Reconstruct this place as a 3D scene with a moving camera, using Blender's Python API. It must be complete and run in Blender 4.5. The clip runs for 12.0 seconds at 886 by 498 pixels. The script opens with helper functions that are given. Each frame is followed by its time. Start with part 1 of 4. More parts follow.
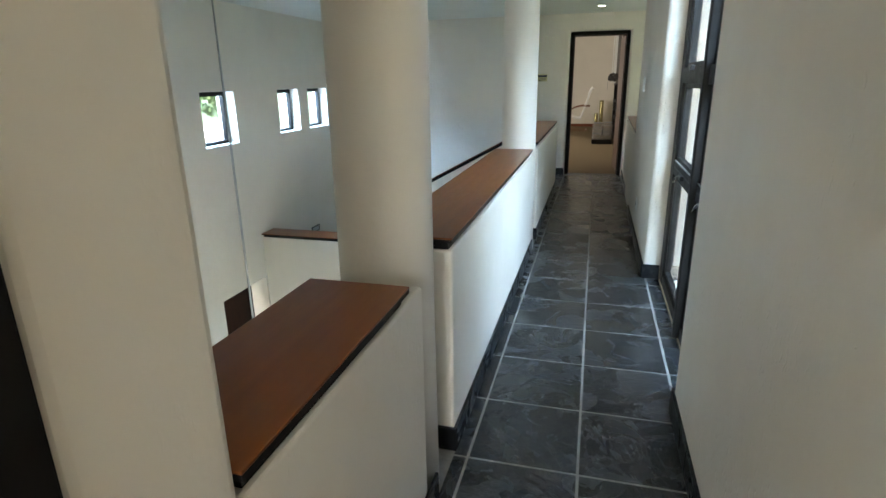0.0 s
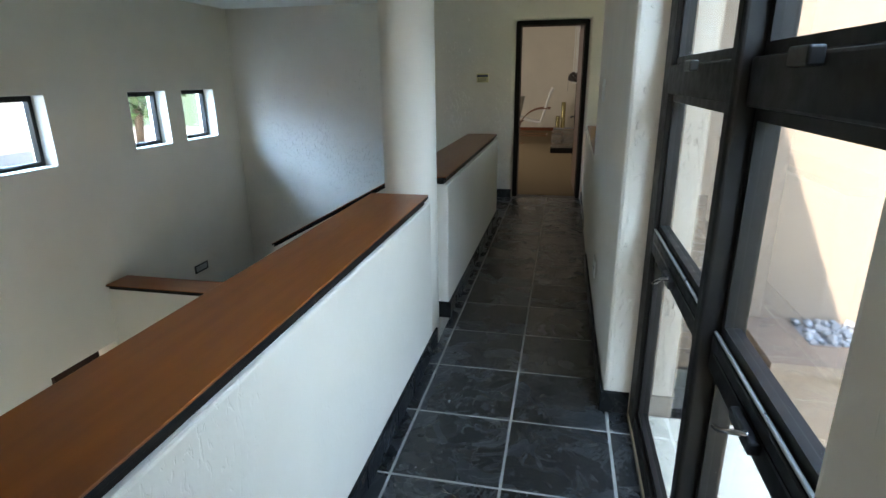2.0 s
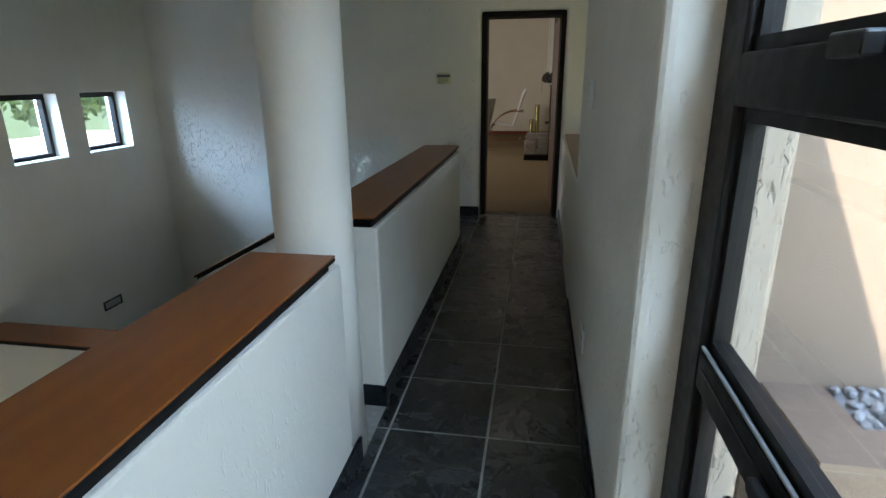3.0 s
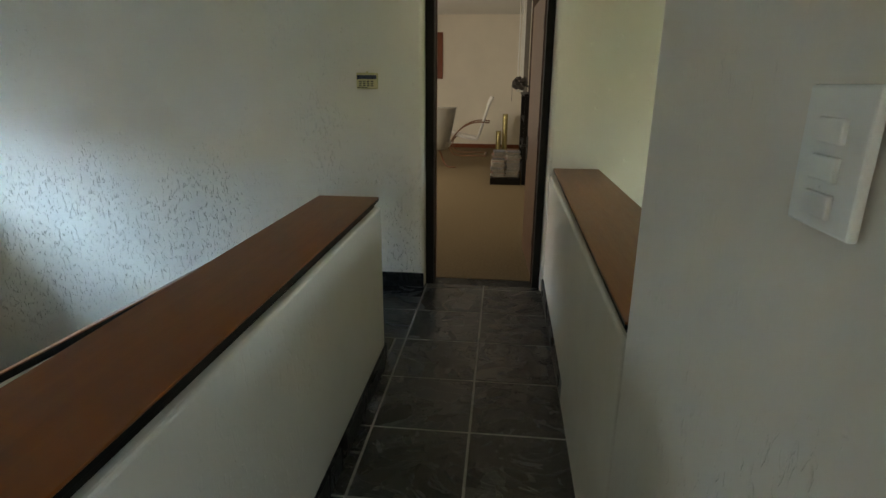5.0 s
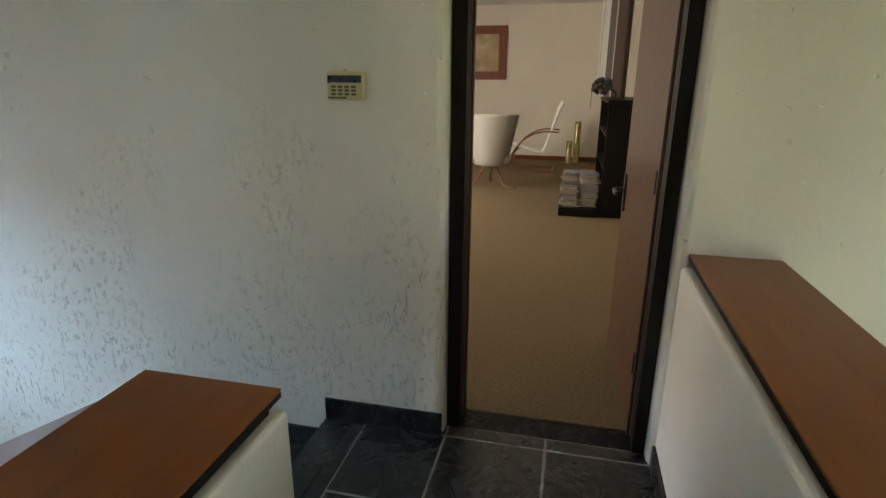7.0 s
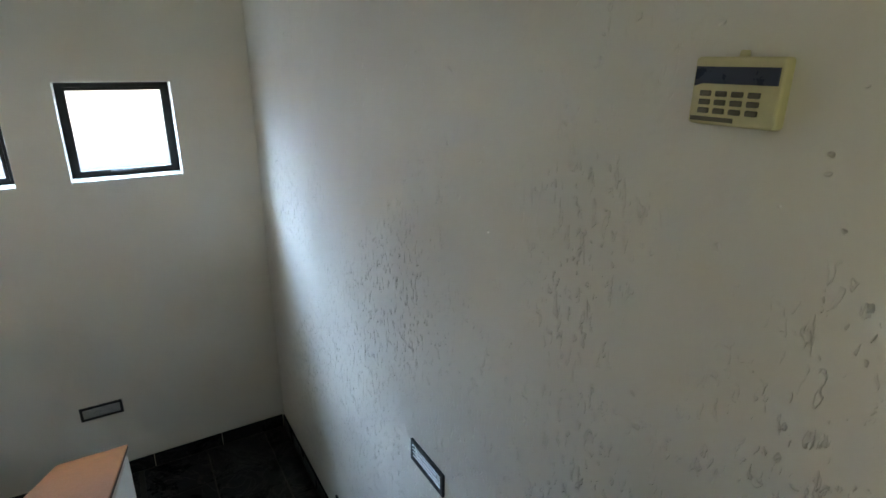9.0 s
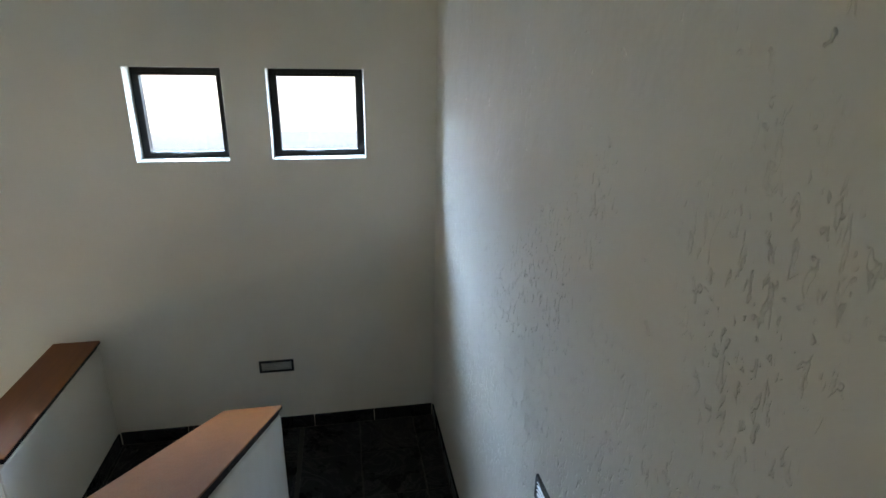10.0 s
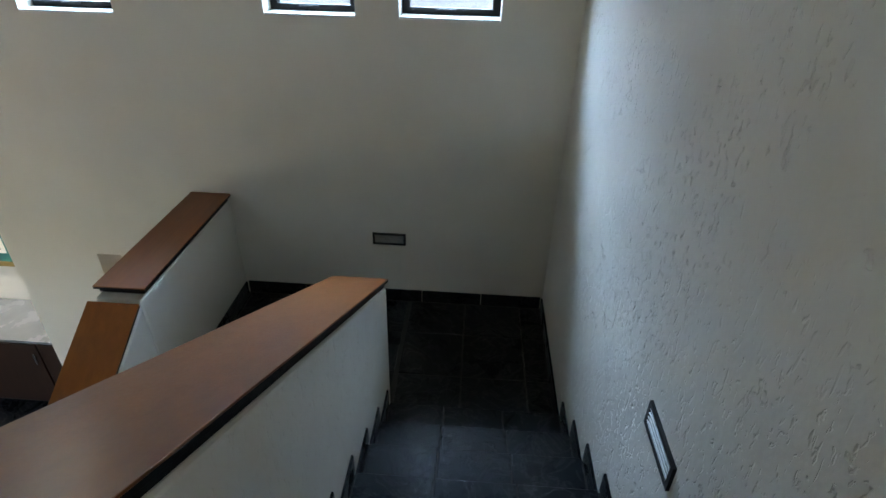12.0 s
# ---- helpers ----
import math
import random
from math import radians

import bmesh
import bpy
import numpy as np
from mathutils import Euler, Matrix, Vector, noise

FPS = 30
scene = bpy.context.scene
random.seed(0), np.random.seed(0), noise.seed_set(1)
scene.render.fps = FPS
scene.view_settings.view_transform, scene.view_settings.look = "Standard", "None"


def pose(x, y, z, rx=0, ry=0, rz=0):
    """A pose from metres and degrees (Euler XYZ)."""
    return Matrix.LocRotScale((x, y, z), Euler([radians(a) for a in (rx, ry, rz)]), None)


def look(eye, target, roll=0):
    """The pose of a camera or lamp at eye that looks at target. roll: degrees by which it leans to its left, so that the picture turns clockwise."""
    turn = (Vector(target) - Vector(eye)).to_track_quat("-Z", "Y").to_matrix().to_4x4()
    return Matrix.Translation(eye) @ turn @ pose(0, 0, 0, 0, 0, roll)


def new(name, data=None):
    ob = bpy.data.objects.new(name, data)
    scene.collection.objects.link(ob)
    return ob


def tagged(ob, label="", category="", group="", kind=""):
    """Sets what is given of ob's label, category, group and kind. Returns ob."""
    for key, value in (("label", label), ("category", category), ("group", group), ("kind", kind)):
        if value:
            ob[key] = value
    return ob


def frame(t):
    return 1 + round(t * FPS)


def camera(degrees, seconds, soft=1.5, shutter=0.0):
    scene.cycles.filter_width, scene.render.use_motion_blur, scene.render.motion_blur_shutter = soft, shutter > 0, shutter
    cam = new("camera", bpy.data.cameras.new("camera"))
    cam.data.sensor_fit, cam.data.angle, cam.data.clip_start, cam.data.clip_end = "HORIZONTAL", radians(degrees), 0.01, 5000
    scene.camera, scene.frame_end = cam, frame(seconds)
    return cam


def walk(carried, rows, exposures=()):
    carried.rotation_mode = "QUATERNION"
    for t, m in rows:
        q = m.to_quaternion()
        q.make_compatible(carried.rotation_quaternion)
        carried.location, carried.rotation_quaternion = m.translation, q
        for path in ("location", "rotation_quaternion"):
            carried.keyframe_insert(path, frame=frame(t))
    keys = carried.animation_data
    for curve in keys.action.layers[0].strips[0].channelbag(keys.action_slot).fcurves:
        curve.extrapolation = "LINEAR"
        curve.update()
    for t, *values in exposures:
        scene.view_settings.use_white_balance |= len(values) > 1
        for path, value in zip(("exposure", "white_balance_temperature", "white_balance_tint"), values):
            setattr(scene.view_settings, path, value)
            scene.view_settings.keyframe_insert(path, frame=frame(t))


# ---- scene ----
PATH = [
    (0, (0.932, 0.454, 1.365), (0.425, 2.297, 0.774), -0.9),
    (0.5, (0.99, 0.885, 1.368), (0.528, 2.739, 0.779), -0.6),
    (1, (1.05, 1.307, 1.401), (0.599, 3.162, 0.804), -0.7),
    (1.5, (1.091, 1.746, 1.399), (0.661, 3.605, 0.8), -0.7),
    (2, (1.101, 2.203, 1.386), (0.696, 4.067, 0.787), -0.6),
    (2.5, (1.108, 2.661, 1.375), (0.747, 4.535, 0.778), -0.4),
    (3, (1.097, 3.151, 1.379), (0.777, 5.033, 0.782), -0.5),
    (3.5, (1.093, 3.646, 1.39), (0.821, 5.533, 0.788), -0.4),
    (3.7, (1.09, 3.855, 1.386), (0.826, 5.743, 0.785), -0.35),
    (5.5, (1.027, 5.595, 1.361), (0.839, 7.502, 0.787), 0.6),
    (6, (1.016, 6.027, 1.353), (0.81, 7.933, 0.784), 0.2),
    (6.5, (0.976, 6.433, 1.378), (0.718, 8.334, 0.81), 0.4),
    (6.7, (0.972, 6.57, 1.384), (0.678, 8.465, 0.815), 0.5),
    (8.3, (0.799, 7.751, 1.42), (-0.493, 9.129, 0.764), 0.4),
    (8.5, (0.776, 7.773, 1.42), (-0.601, 9.071, 0.772), 0.6),
    (9, (0.663, 7.891, 1.419), (-0.952, 8.873, 0.764), 0.6),
    (9.5, (0.571, 7.994, 1.434), (-1.197, 8.642, 0.758), 0.9),
    (10, (0.518, 8.094, 1.393), (-1.33, 8.442, 0.713), 1.0),
    (10.5, (0.476, 8.124, 1.362), (-1.384, 8.293, 0.648), 1.0),
    (11, (0.412, 8.118, 1.334), (-1.431, 8.163, 0.56), 1.2),
    (11.5, (0.344, 8.118, 1.299), (-1.443, 8.074, 0.403), 1.4),
    (12, (0.296, 8.128, 1.272), (-1.398, 8.037, 0.213), 1.5),
]
cam = camera(78.2, 12.0)
walk(cam, [(t, look(eye, target, roll)) for t, eye, target, roll in PATH],
     exposures=[(0, 3.6, 6500, 10), (1, 3.32, 6600, 11), (2, 2.95, 6650, 12), (3.5, 2.62, 6450, 11), (5.3, 3.15, 7500, 8), (6, 3.25, 7500, 7), (6.5, 3.5, 7400, 10),
                (8.5, 3.4, 7050, 15), (9.6, 3.15, 7250, 17), (11.5, 2.85, 7000, 14), (12, 2.9, 6900, 14)])

# ---- daylight ----
SUN = Vector((0.33, 0.47, -0.78)).normalized()
world = bpy.data.worlds.new("world")
scene.world = world
world.use_nodes = True
wn = world.node_tree.nodes
sky = wn.new("ShaderNodeTexSky")
sky.sky_type = "NISHITA"
sky.sun_disc = False
sky.sun_elevation = math.asin(-SUN.z)
sky.sun_rotation = math.atan2(-SUN.x, -SUN.y)
world.node_tree.links.new(sky.outputs[0], wn["Background"].inputs[0])
wn["Background"].inputs[1].default_value = 0.15
sun = new("sun", bpy.data.lights.new("sun", "SUN"))
sun.data.energy = 3.5
sun.data.angle = radians(0.5)
sun.data.color = (1.0, 0.95, 0.88)
sun.matrix_world = look((0, 0, 30), Vector((0, 0, 30)) + SUN)


def stand_in_light(name, eye, target, w, h, watts, colour):
    lamp = new(name, bpy.data.lights.new(name, "AREA"))
    lamp.data.shape = "RECTANGLE"
    lamp.data.size, lamp.data.size_y = w, h
    lamp.data.energy, lamp.data.color = watts, colour
    lamp.matrix_world = look(eye, target)
    return lamp


# unseen lamps added as fill: side well (at its garden window), corridor south end, lower hall, study, gallery;
# the courtyard and west ones stand in for open sky over the courtyard and over the small hall windows
stand_in_light("light_side_well", (4.3, 6.75, 0.0), (0.4, 6.75, 0.45), 0.7, 1.6, 0.60, (0.58, 1.0, 0.38))
# added warm fill for the near corridor, source not known
stand_in_light("light_corridor_fill", (0.66, -2.15, 1.2), (1.25, 0.6, 0.7), 0.4, 1.6, 3.6, (1.0, 0.95, 0.80))
# added fill for the lower hall wall, no glazing known here
stand_in_light("light_lower_hall_fill", (0.22, 2.6, -1.65), (-3.0, 2.8, -1.3), 3.4, 2.0, 0.15, (0.93, 0.97, 1.0))
# added fill inside the study, its walls have no window opening
stand_in_light("light_study_fill", (-2.6, 12.6, 1.4), (2.0, 13.0, 0.8), 2.4, 1.4, 11, (1.0, 0.95, 0.88))
stand_in_light("light_courtyard_sky", (2.25, 2.5, 3.1), (1.0, 3.8, 0.3), 2.0, 0.9, 25, (0.52, 0.76, 1.0))
# added bluish fill aimed at the wall end face beside the glazing
stand_in_light("light_courtyard_fill", (2.15, 1.4, 2.0), (1.39, 4.35, 1.0), 0.7, 1.0, 5.5, (0.55, 0.78, 1.0))
stand_in_light("light_west_sky", (-4.05, 7.2, 1.74), (-2.6, 7.3, 0.85), 4.2, 0.8, 104, (0.40, 0.66, 1.0))
# added fill that whitens the gallery wall, there is no rooflight
stand_in_light("light_gallery_fill", (-3.45, 3.3, -0.31), (-3.46, 3.3, -2.0), 3.4, 0.3, 7, (1.0, 0.98, 0.95))


# ---- materials ----
def mat(name, colour, rough=0.6, metal=0.0, spec=0.5):
    m = bpy.data.materials.new(name)
    m.use_nodes = True
    b = m.node_tree.nodes["Principled BSDF"]
    b.inputs["Base Color"].default_value = (*colour, 1)
    b.inputs["Roughness"].default_value = rough
    b.inputs["Metallic"].default_value = metal
    b.inputs["Specular IOR Level"].default_value = spec
    return m


class Nodes:
    def __init__(self, m):
        self.t = m.node_tree
        self.b = self.t.nodes["Principled BSDF"]
        self.coord = self.t.nodes.new("ShaderNodeTexCoord")
        self.geo = self.t.nodes.new("ShaderNodeNewGeometry")

    def link(self, a, b):
        self.t.links.new(a, b)

    def place(self, scale=(1, 1, 1), world_space=True):
        n = self.t.nodes.new("ShaderNodeMapping")
        n.inputs["Scale"].default_value = scale
        self.link(self.geo.outputs["Position"] if world_space else self.coord.outputs["Object"], n.inputs[0])
        return n.outputs[0]

    def noise(self, scale, at, detail=4.0, rough=0.55, warp=0.0):
        n = self.t.nodes.new("ShaderNodeTexNoise")
        n.inputs["Scale"].default_value, n.inputs["Detail"].default_value = scale, detail
        n.inputs["Roughness"].default_value, n.inputs["Distortion"].default_value = rough, warp
        self.link(at, n.inputs["Vector"])
        return n.outputs["Fac"]

    def ramp(self, fac, stops):
        n = self.t.nodes.new("ShaderNodeValToRGB")
        while len(n.color_ramp.elements) < len(stops):
            n.color_ramp.elements.new(0.5)
        for e, (p, c) in zip(n.color_ramp.elements, stops):
            e.position, e.color = p, (*c, 1) if len(c) == 3 else c
        self.link(fac, n.inputs[0])
        return n.outputs[0]

    def mix(self, fac, a, b, mode="MIX"):
        n = self.t.nodes.new("ShaderNodeMix")
        n.data_type, n.blend_type = "RGBA", mode
        for sock, v in ((n.inputs[0], fac), (n.inputs[6], a), (n.inputs[7], b)):
            if isinstance(v, (int, float)):
                sock.default_value = v
            elif isinstance(v, tuple):
                sock.default_value = (*v, 1)
            else:
                self.link(v, sock)
        return n.outputs[2]

    def math(self, op, a, b=0.0):
        n = self.t.nodes.new("ShaderNodeMath")
        n.operation = op
        for sock, v in zip(n.inputs, (a, b)):
            if isinstance(v, (int, float)):
                sock.default_value = v
            else:
                self.link(v, sock)
        return n.outputs[0]

    def bump(self, height, strength, distance):
        n = self.t.nodes.new("ShaderNodeBump")
        n.inputs["Strength"].default_value, n.inputs["Distance"].default_value = strength, distance
        self.link(height, n.inputs["Height"])
        self.link(n.outputs[0], self.b.inputs["Normal"])

    def set(self, name, out):
        self.link(out, self.b.inputs[name])

    def random(self):
        return self.t.nodes.new("ShaderNodeObjectInfo").outputs["Random"]


def grey(v):
    return (v, v, v)


def plaster(name, colour, pits=1.0, stain=0.06, until=None):
    """Hand-trowelled painted plaster: soft undulation, fine grain and drawn-out pits in patches."""
    m = mat(name, colour, 0.62, spec=0.35)
    n = Nodes(m)
    p = n.place()
    broad = n.noise(1.3, p, 3)
    soft = n.noise(9, p, 3)
    fine = n.noise(70, p, 3)
    stroke = n.noise(44, n.place((1.5, 1.5, 0.6)), 2, 0.5, 0.6)
    pit = n.ramp(stroke, [(0.0, grey(1)), (0.315, grey(1)), (0.395, grey(0))])
    scrape = n.ramp(n.noise(24, n.place((2.0, 2.0, 0.5)), 2, 0.5, 0.5), [(0.0, grey(1)), (0.26, grey(1)), (0.33, grey(0))])
    up = n.t.nodes.new("ShaderNodeSeparateXYZ")
    n.link(n.geo.outputs["Position"], up.inputs[0])
    coarse = n.math("SUBTRACT", n.noise(2.1, p, 4, 0.6), n.math("MULTIPLY", up.outputs[2], 0.22))
    patch = n.ramp(coarse, [(0.22, grey(0.0)), (0.46, grey(1))])
    if until is not None:
        patch = n.math("MULTIPLY", patch, n.math("LESS_THAN", n.math("ADD", up.outputs[0], n.math("MULTIPLY", broad, 0.2)), until))
    dots = n.ramp(n.noise(24, p, 2), [(0.0, grey(1)), (0.25, grey(1)), (0.30, grey(0))])
    worn_in = n.math("ADD", n.math("MULTIPLY", n.math("ADD", pit, n.math("MULTIPLY", scrape, 0.8)), patch), n.math("MULTIPLY", dots, 0.5))
    h = n.math("ADD", n.math("MULTIPLY", soft, 0.55), n.math("MULTIPLY", fine, 0.05))
    h = n.math("SUBTRACT", h, n.math("MULTIPLY", worn_in, 1.15 * pits))
    n.bump(h, 0.9, 0.006 + 0.007 * min(1.0, pits))
    dark = tuple(c * (1 - stain * 1.6) for c in colour)
    n.set("Base Color", n.mix(n.ramp(broad, [(0.3, grey(0)), (0.7, grey(1))]), dark, colour))
    n.set("Roughness", n.ramp(soft, [(0.3, grey(0.5)), (0.7, grey(0.7))]))
    return m


def slate(name, dark, light, gloss=(0.22, 0.42), spec=0.45):
    """Riven slate tile, each one with its own tint and relief."""
    m = mat(name, dark, 0.35, spec=spec)
    n = Nodes(m)
    r = n.random()
    shift = n.t.nodes.new("ShaderNodeVectorMath")
    shift.operation = "ADD"
    n.link(n.place(), shift.inputs[0])
    n.link(n.math("MULTIPLY", r, 37.0), shift.inputs[1])
    p = shift.outputs[0]
    cloud = n.noise(5, p, 5, 0.6, 0.8)
    vein = n.noise(3.2, p, 6, 0.62, 2.5)
    line = n.ramp(vein, [(0.47, grey(0)), (0.495, grey(1)), (0.505, grey(1)), (0.53, grey(0))])
    riven = n.noise(7, p, 5, 0.6, 1.2)
    flake = n.noise(10, p, 6, 0.68, 3.2)
    rough_one = n.ramp(n.math("FRACT", n.math("MULTIPLY", r, 7.31)), [(0.45, grey(0.05)), (0.95, grey(1))])
    riven = n.math("ADD", n.math("MULTIPLY", riven, 0.7), n.math("MULTIPLY", n.math("MULTIPLY", flake, rough_one), 1.5))
    col = n.mix(n.ramp(cloud, [(0.25, grey(0)), (0.85, grey(1))]), dark, light)
    col = n.mix(n.math("MULTIPLY", r, 0.4), col, tuple(c * 0.6 for c in dark))
    col = n.mix(n.math("MULTIPLY", line, 0.13), col, (0.16, 0.17, 0.17))
    n.set("Base Color", col)
    n.set("Roughness", n.ramp(cloud, [(0.3, grey(gloss[0])), (0.75, grey(gloss[1]))]))
    n.bump(n.math("ADD", riven, n.math("MULTIPLY", line, 0.15)), 0.5, 0.009)
    return m


def wood(name, dark, light, rough=0.32, axis="Y", coat=0.05, spec=0.28):
    m = mat(name, light, rough, spec=spec)
    n = Nodes(m)
    s = {"X": (0.7, 9, 9), "Y": (9, 0.7, 9), "Z": (9, 9, 0.7)}[axis]
    grain = n.noise(3, n.place(s), 5, 0.5, 0.4)
    fine = n.noise(22, n.place(s), 3)
    wide = n.noise(0.8, n.place(), 2)
    c = n.mix(n.ramp(grain, [(0.2, grey(0)), (0.8, grey(1))]), dark, light)
    c = n.mix(n.math("MULTIPLY", n.ramp(wide, [(0.35, grey(0)), (0.7, grey(1))]), 0.3), c, dark)
    n.set("Base Color", c)
    n.set("Roughness", n.ramp(fine, [(0.3, grey(rough - 0.02)), (0.7, grey(rough + 0.04))]))
    n.bump(n.math("ADD", grain, n.math("MULTIPLY", fine, 0.15)), 0.05, 0.001)
    n.b.inputs["Coat Weight"].default_value = coat
    n.b.inputs["Coat Roughness"].default_value = 0.2
    return m


def worn(name, colour, rough, metal=0.0, scale=18, amount=0.25, bump=0.1, spec=0.5):
    m = mat(name, colour, rough, metal, spec)
    n = Nodes(m)
    p = n.place()
    a, b = n.noise(scale, p, 4), n.noise(scale * 6, p, 3)
    n.set("Base Color", n.mix(n.ramp(a, [(0.3, grey(0)), (0.7, grey(1))]), tuple(c * (1 - amount) for c in colour), colour))
    n.set("Roughness", n.ramp(a, [(0.3, grey(max(0.03, rough - 0.08))), (0.7, grey(min(1, rough + 0.08)))]))
    n.bump(n.math("ADD", a, n.math("MULTIPLY", b, 0.4)), bump, 0.004)
    return m


WALL = plaster("painted_plaster", (0.77, 0.715, 0.63), until=1.4)
SMOOTH = plaster("smooth_painted_plaster", (0.77, 0.715, 0.63), pits=0.06)
ENDPLASTER = plaster("end_face_plaster", (0.77, 0.715, 0.63), pits=0.35)
LOWPLASTER = plaster("low_wall_plaster", (0.77, 0.715, 0.63), pits=0.12)
LIGHT_PITS = plaster("lightly_pitted_plaster", (0.77, 0.715, 0.63), pits=0.3)
CEIL = plaster("ceiling_paint", (0.78, 0.78, 0.75), pits=0.0, stain=0.03)
STUDY = plaster("study_wall_paint", (0.74, 0.685, 0.58), pits=0.1)
# beige stucco with its base colour lowered in place of overhang shade
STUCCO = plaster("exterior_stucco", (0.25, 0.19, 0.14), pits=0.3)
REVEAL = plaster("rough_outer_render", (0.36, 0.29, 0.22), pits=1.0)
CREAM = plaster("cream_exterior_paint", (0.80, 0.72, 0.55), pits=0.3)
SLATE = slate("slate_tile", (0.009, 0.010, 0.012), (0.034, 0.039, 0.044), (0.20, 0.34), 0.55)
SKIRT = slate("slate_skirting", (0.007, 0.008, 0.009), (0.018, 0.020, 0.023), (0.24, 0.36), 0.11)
GROUT = worn("cement_grout", (0.32, 0.31, 0.29), 0.85, scale=40, bump=0.3)
DARKGROUT = worn("dark_grout", (0.035, 0.034, 0.032), 0.85, scale=40, bump=0.3)
CAP = wood("varnished_cap_wood_y", (0.19, 0.052, 0.010), (0.275, 0.083, 0.016), rough=0.30, axis="Y")
CAPX = wood("varnished_cap_wood_x", (0.19, 0.052, 0.010), (0.275, 0.083, 0.016), rough=0.30, axis="X")
EBONY = worn("black_stained_edge", (0.008, 0.007, 0.007), 0.5, scale=30, spec=0.15)
BRONZE = worn("dark_bronze_frame", (0.012, 0.010, 0.009), 0.48, 0.0, scale=25, bump=0.04, spec=0.2)
DOORWOOD = wood("dark_door_wood", (0.022, 0.010, 0.006), (0.045, 0.020, 0.012), 0.4, "Z", 0.0)
LINING = wood("brown_door_lining", (0.045, 0.022, 0.016), (0.085, 0.042, 0.030), 0.42, "Z", 0.0)
LEAFWOOD = wood("door_leaf_wood", (0.105, 0.050, 0.030), (0.16, 0.082, 0.052), 0.36, "Z", 0.1)
BLACKWOOD = wood("black_wood", (0.006, 0.005, 0.0045), (0.011, 0.009, 0.008), 0.5, "Z", 0.0, 0.12)
CARPET = worn("carpet_pile", (0.225, 0.168, 0.10), 0.95, scale=60, amount=0.35, bump=0.8, spec=0.1)
WHITE = worn("white_leather", (0.78, 0.76, 0.72), 0.45, scale=40, amount=0.06, bump=0.15)
# pale leather, darkened in its colour for the shade the chair stands in
GREYCLOTH = worn("pale_grey_leather", (0.46, 0.44, 0.39), 0.5, scale=40, amount=0.08, bump=0.2)
BENT = wood("bent_beech", (0.16, 0.07, 0.035), (0.26, 0.12, 0.06), 0.35, "Y")
BRASS = worn("polished_brass", (0.42, 0.36, 0.17), 0.22, 1.0, scale=12, amount=0.2, bump=0.03)
CHROME = worn("chrome", (0.6, 0.6, 0.6), 0.15, 1.0, scale=10, bump=0.01)
BLACK = worn("black_plastic", (0.012, 0.012, 0.013), 0.4, scale=60, bump=0.05)
IVORY = worn("yellowed_plastic", (0.62, 0.55, 0.30), 0.45, scale=30, amount=0.1, bump=0.03)
NAVY = worn("dark_blue_panel", (0.03, 0.04, 0.075), 0.3, scale=30)
KEYGREY = worn("rubber_key", (0.14, 0.12, 0.08), 0.6, scale=50)
LOUVRE = worn("brushed_louvre", (0.50, 0.51, 0.50), 0.35, 0.6, scale=30)
WHITEPLASTIC = worn("white_plastic", (0.78, 0.78, 0.74), 0.35, scale=30, amount=0.04, bump=0.02)
PAPER = worn("magazine_paper", (0.40, 0.38, 0.34), 0.6, scale=35, amount=0.4)
STONE = worn("grey_pebble", (0.36, 0.37, 0.38), 0.8, scale=20, amount=0.4, bump=0.4)
GRASS = worn("lawn_green", (0.05, 0.09, 0.025), 0.9, scale=14, amount=0.5, bump=0.8)
POOL = worn("green_pool_cover", (0.02, 0.05, 0.045), 0.35, scale=4, amount=0.3)
LEAF = worn("leaf_green", (0.07, 0.13, 0.03), 0.55, scale=9, amount=0.5)
BARK = worn("bark_brown", (0.13, 0.09, 0.06), 0.9, scale=20, amount=0.4, bump=0.6)
TEAL = worn("teal_mount_card", (0.015, 0.16, 0.15), 0.6, scale=20)
GILT = worn("gilt_frame", (0.45, 0.30, 0.10), 0.35, 0.7, scale=25)
RUSSET = wood("russet_frame_wood", (0.13, 0.035, 0.015), (0.24, 0.07, 0.03), 0.35, "Z")
LAMPMETAL = worn("dark_lamp_metal", (0.05, 0.04, 0.035), 0.5, 0.3, scale=30)
BLINDGREY = worn("grey_blind_fabric", (0.20, 0.18, 0.16), 0.8, scale=30)
ROOF = worn("roof_underside", (0.5, 0.48, 0.44), 0.8, scale=6)
GLASS = mat("window_glass", (0.95, 0.97, 0.97), 0.02)
GLASS.node_tree.nodes["Principled BSDF"].inputs["Transmission Weight"].default_value = 1.0
GLASS.node_tree.nodes["Principled BSDF"].inputs["IOR"].default_value = 1.45
GLOW = mat("lamp_glow", (1, 0.95, 0.85))
GLOW.node_tree.nodes["Principled BSDF"].inputs["Emission Color"].default_value = (1, 0.93, 0.8, 1)
GLOW.node_tree.nodes["Principled BSDF"].inputs["Emission Strength"].default_value = 6


# ---- mesh helpers ----
def mesh_of(bm, name, material, smooth=False):
    bmesh.ops.recalc_face_normals(bm, faces=bm.faces)
    me = bpy.data.meshes.new(name)
    bm.to_mesh(me)
    bm.free()
    for mt in (material if isinstance(material, (list, tuple)) else [material]):
        me.materials.append(mt)
    if smooth:
        for f in me.polygons:
            f.use_smooth = True
    return me


def part(name, bm, material, parent=None, label="", smooth=False, at=None):
    ob = new(name, mesh_of(bm, name, material, smooth))
    if at is not None:
        ob.matrix_basis = at
    if parent is not None:
        ob.parent = parent
    return tagged(ob, label)


def share(name, me, parent, at):
    ob = new(name, me)
    ob.matrix_basis = at
    ob.parent = parent
    return ob


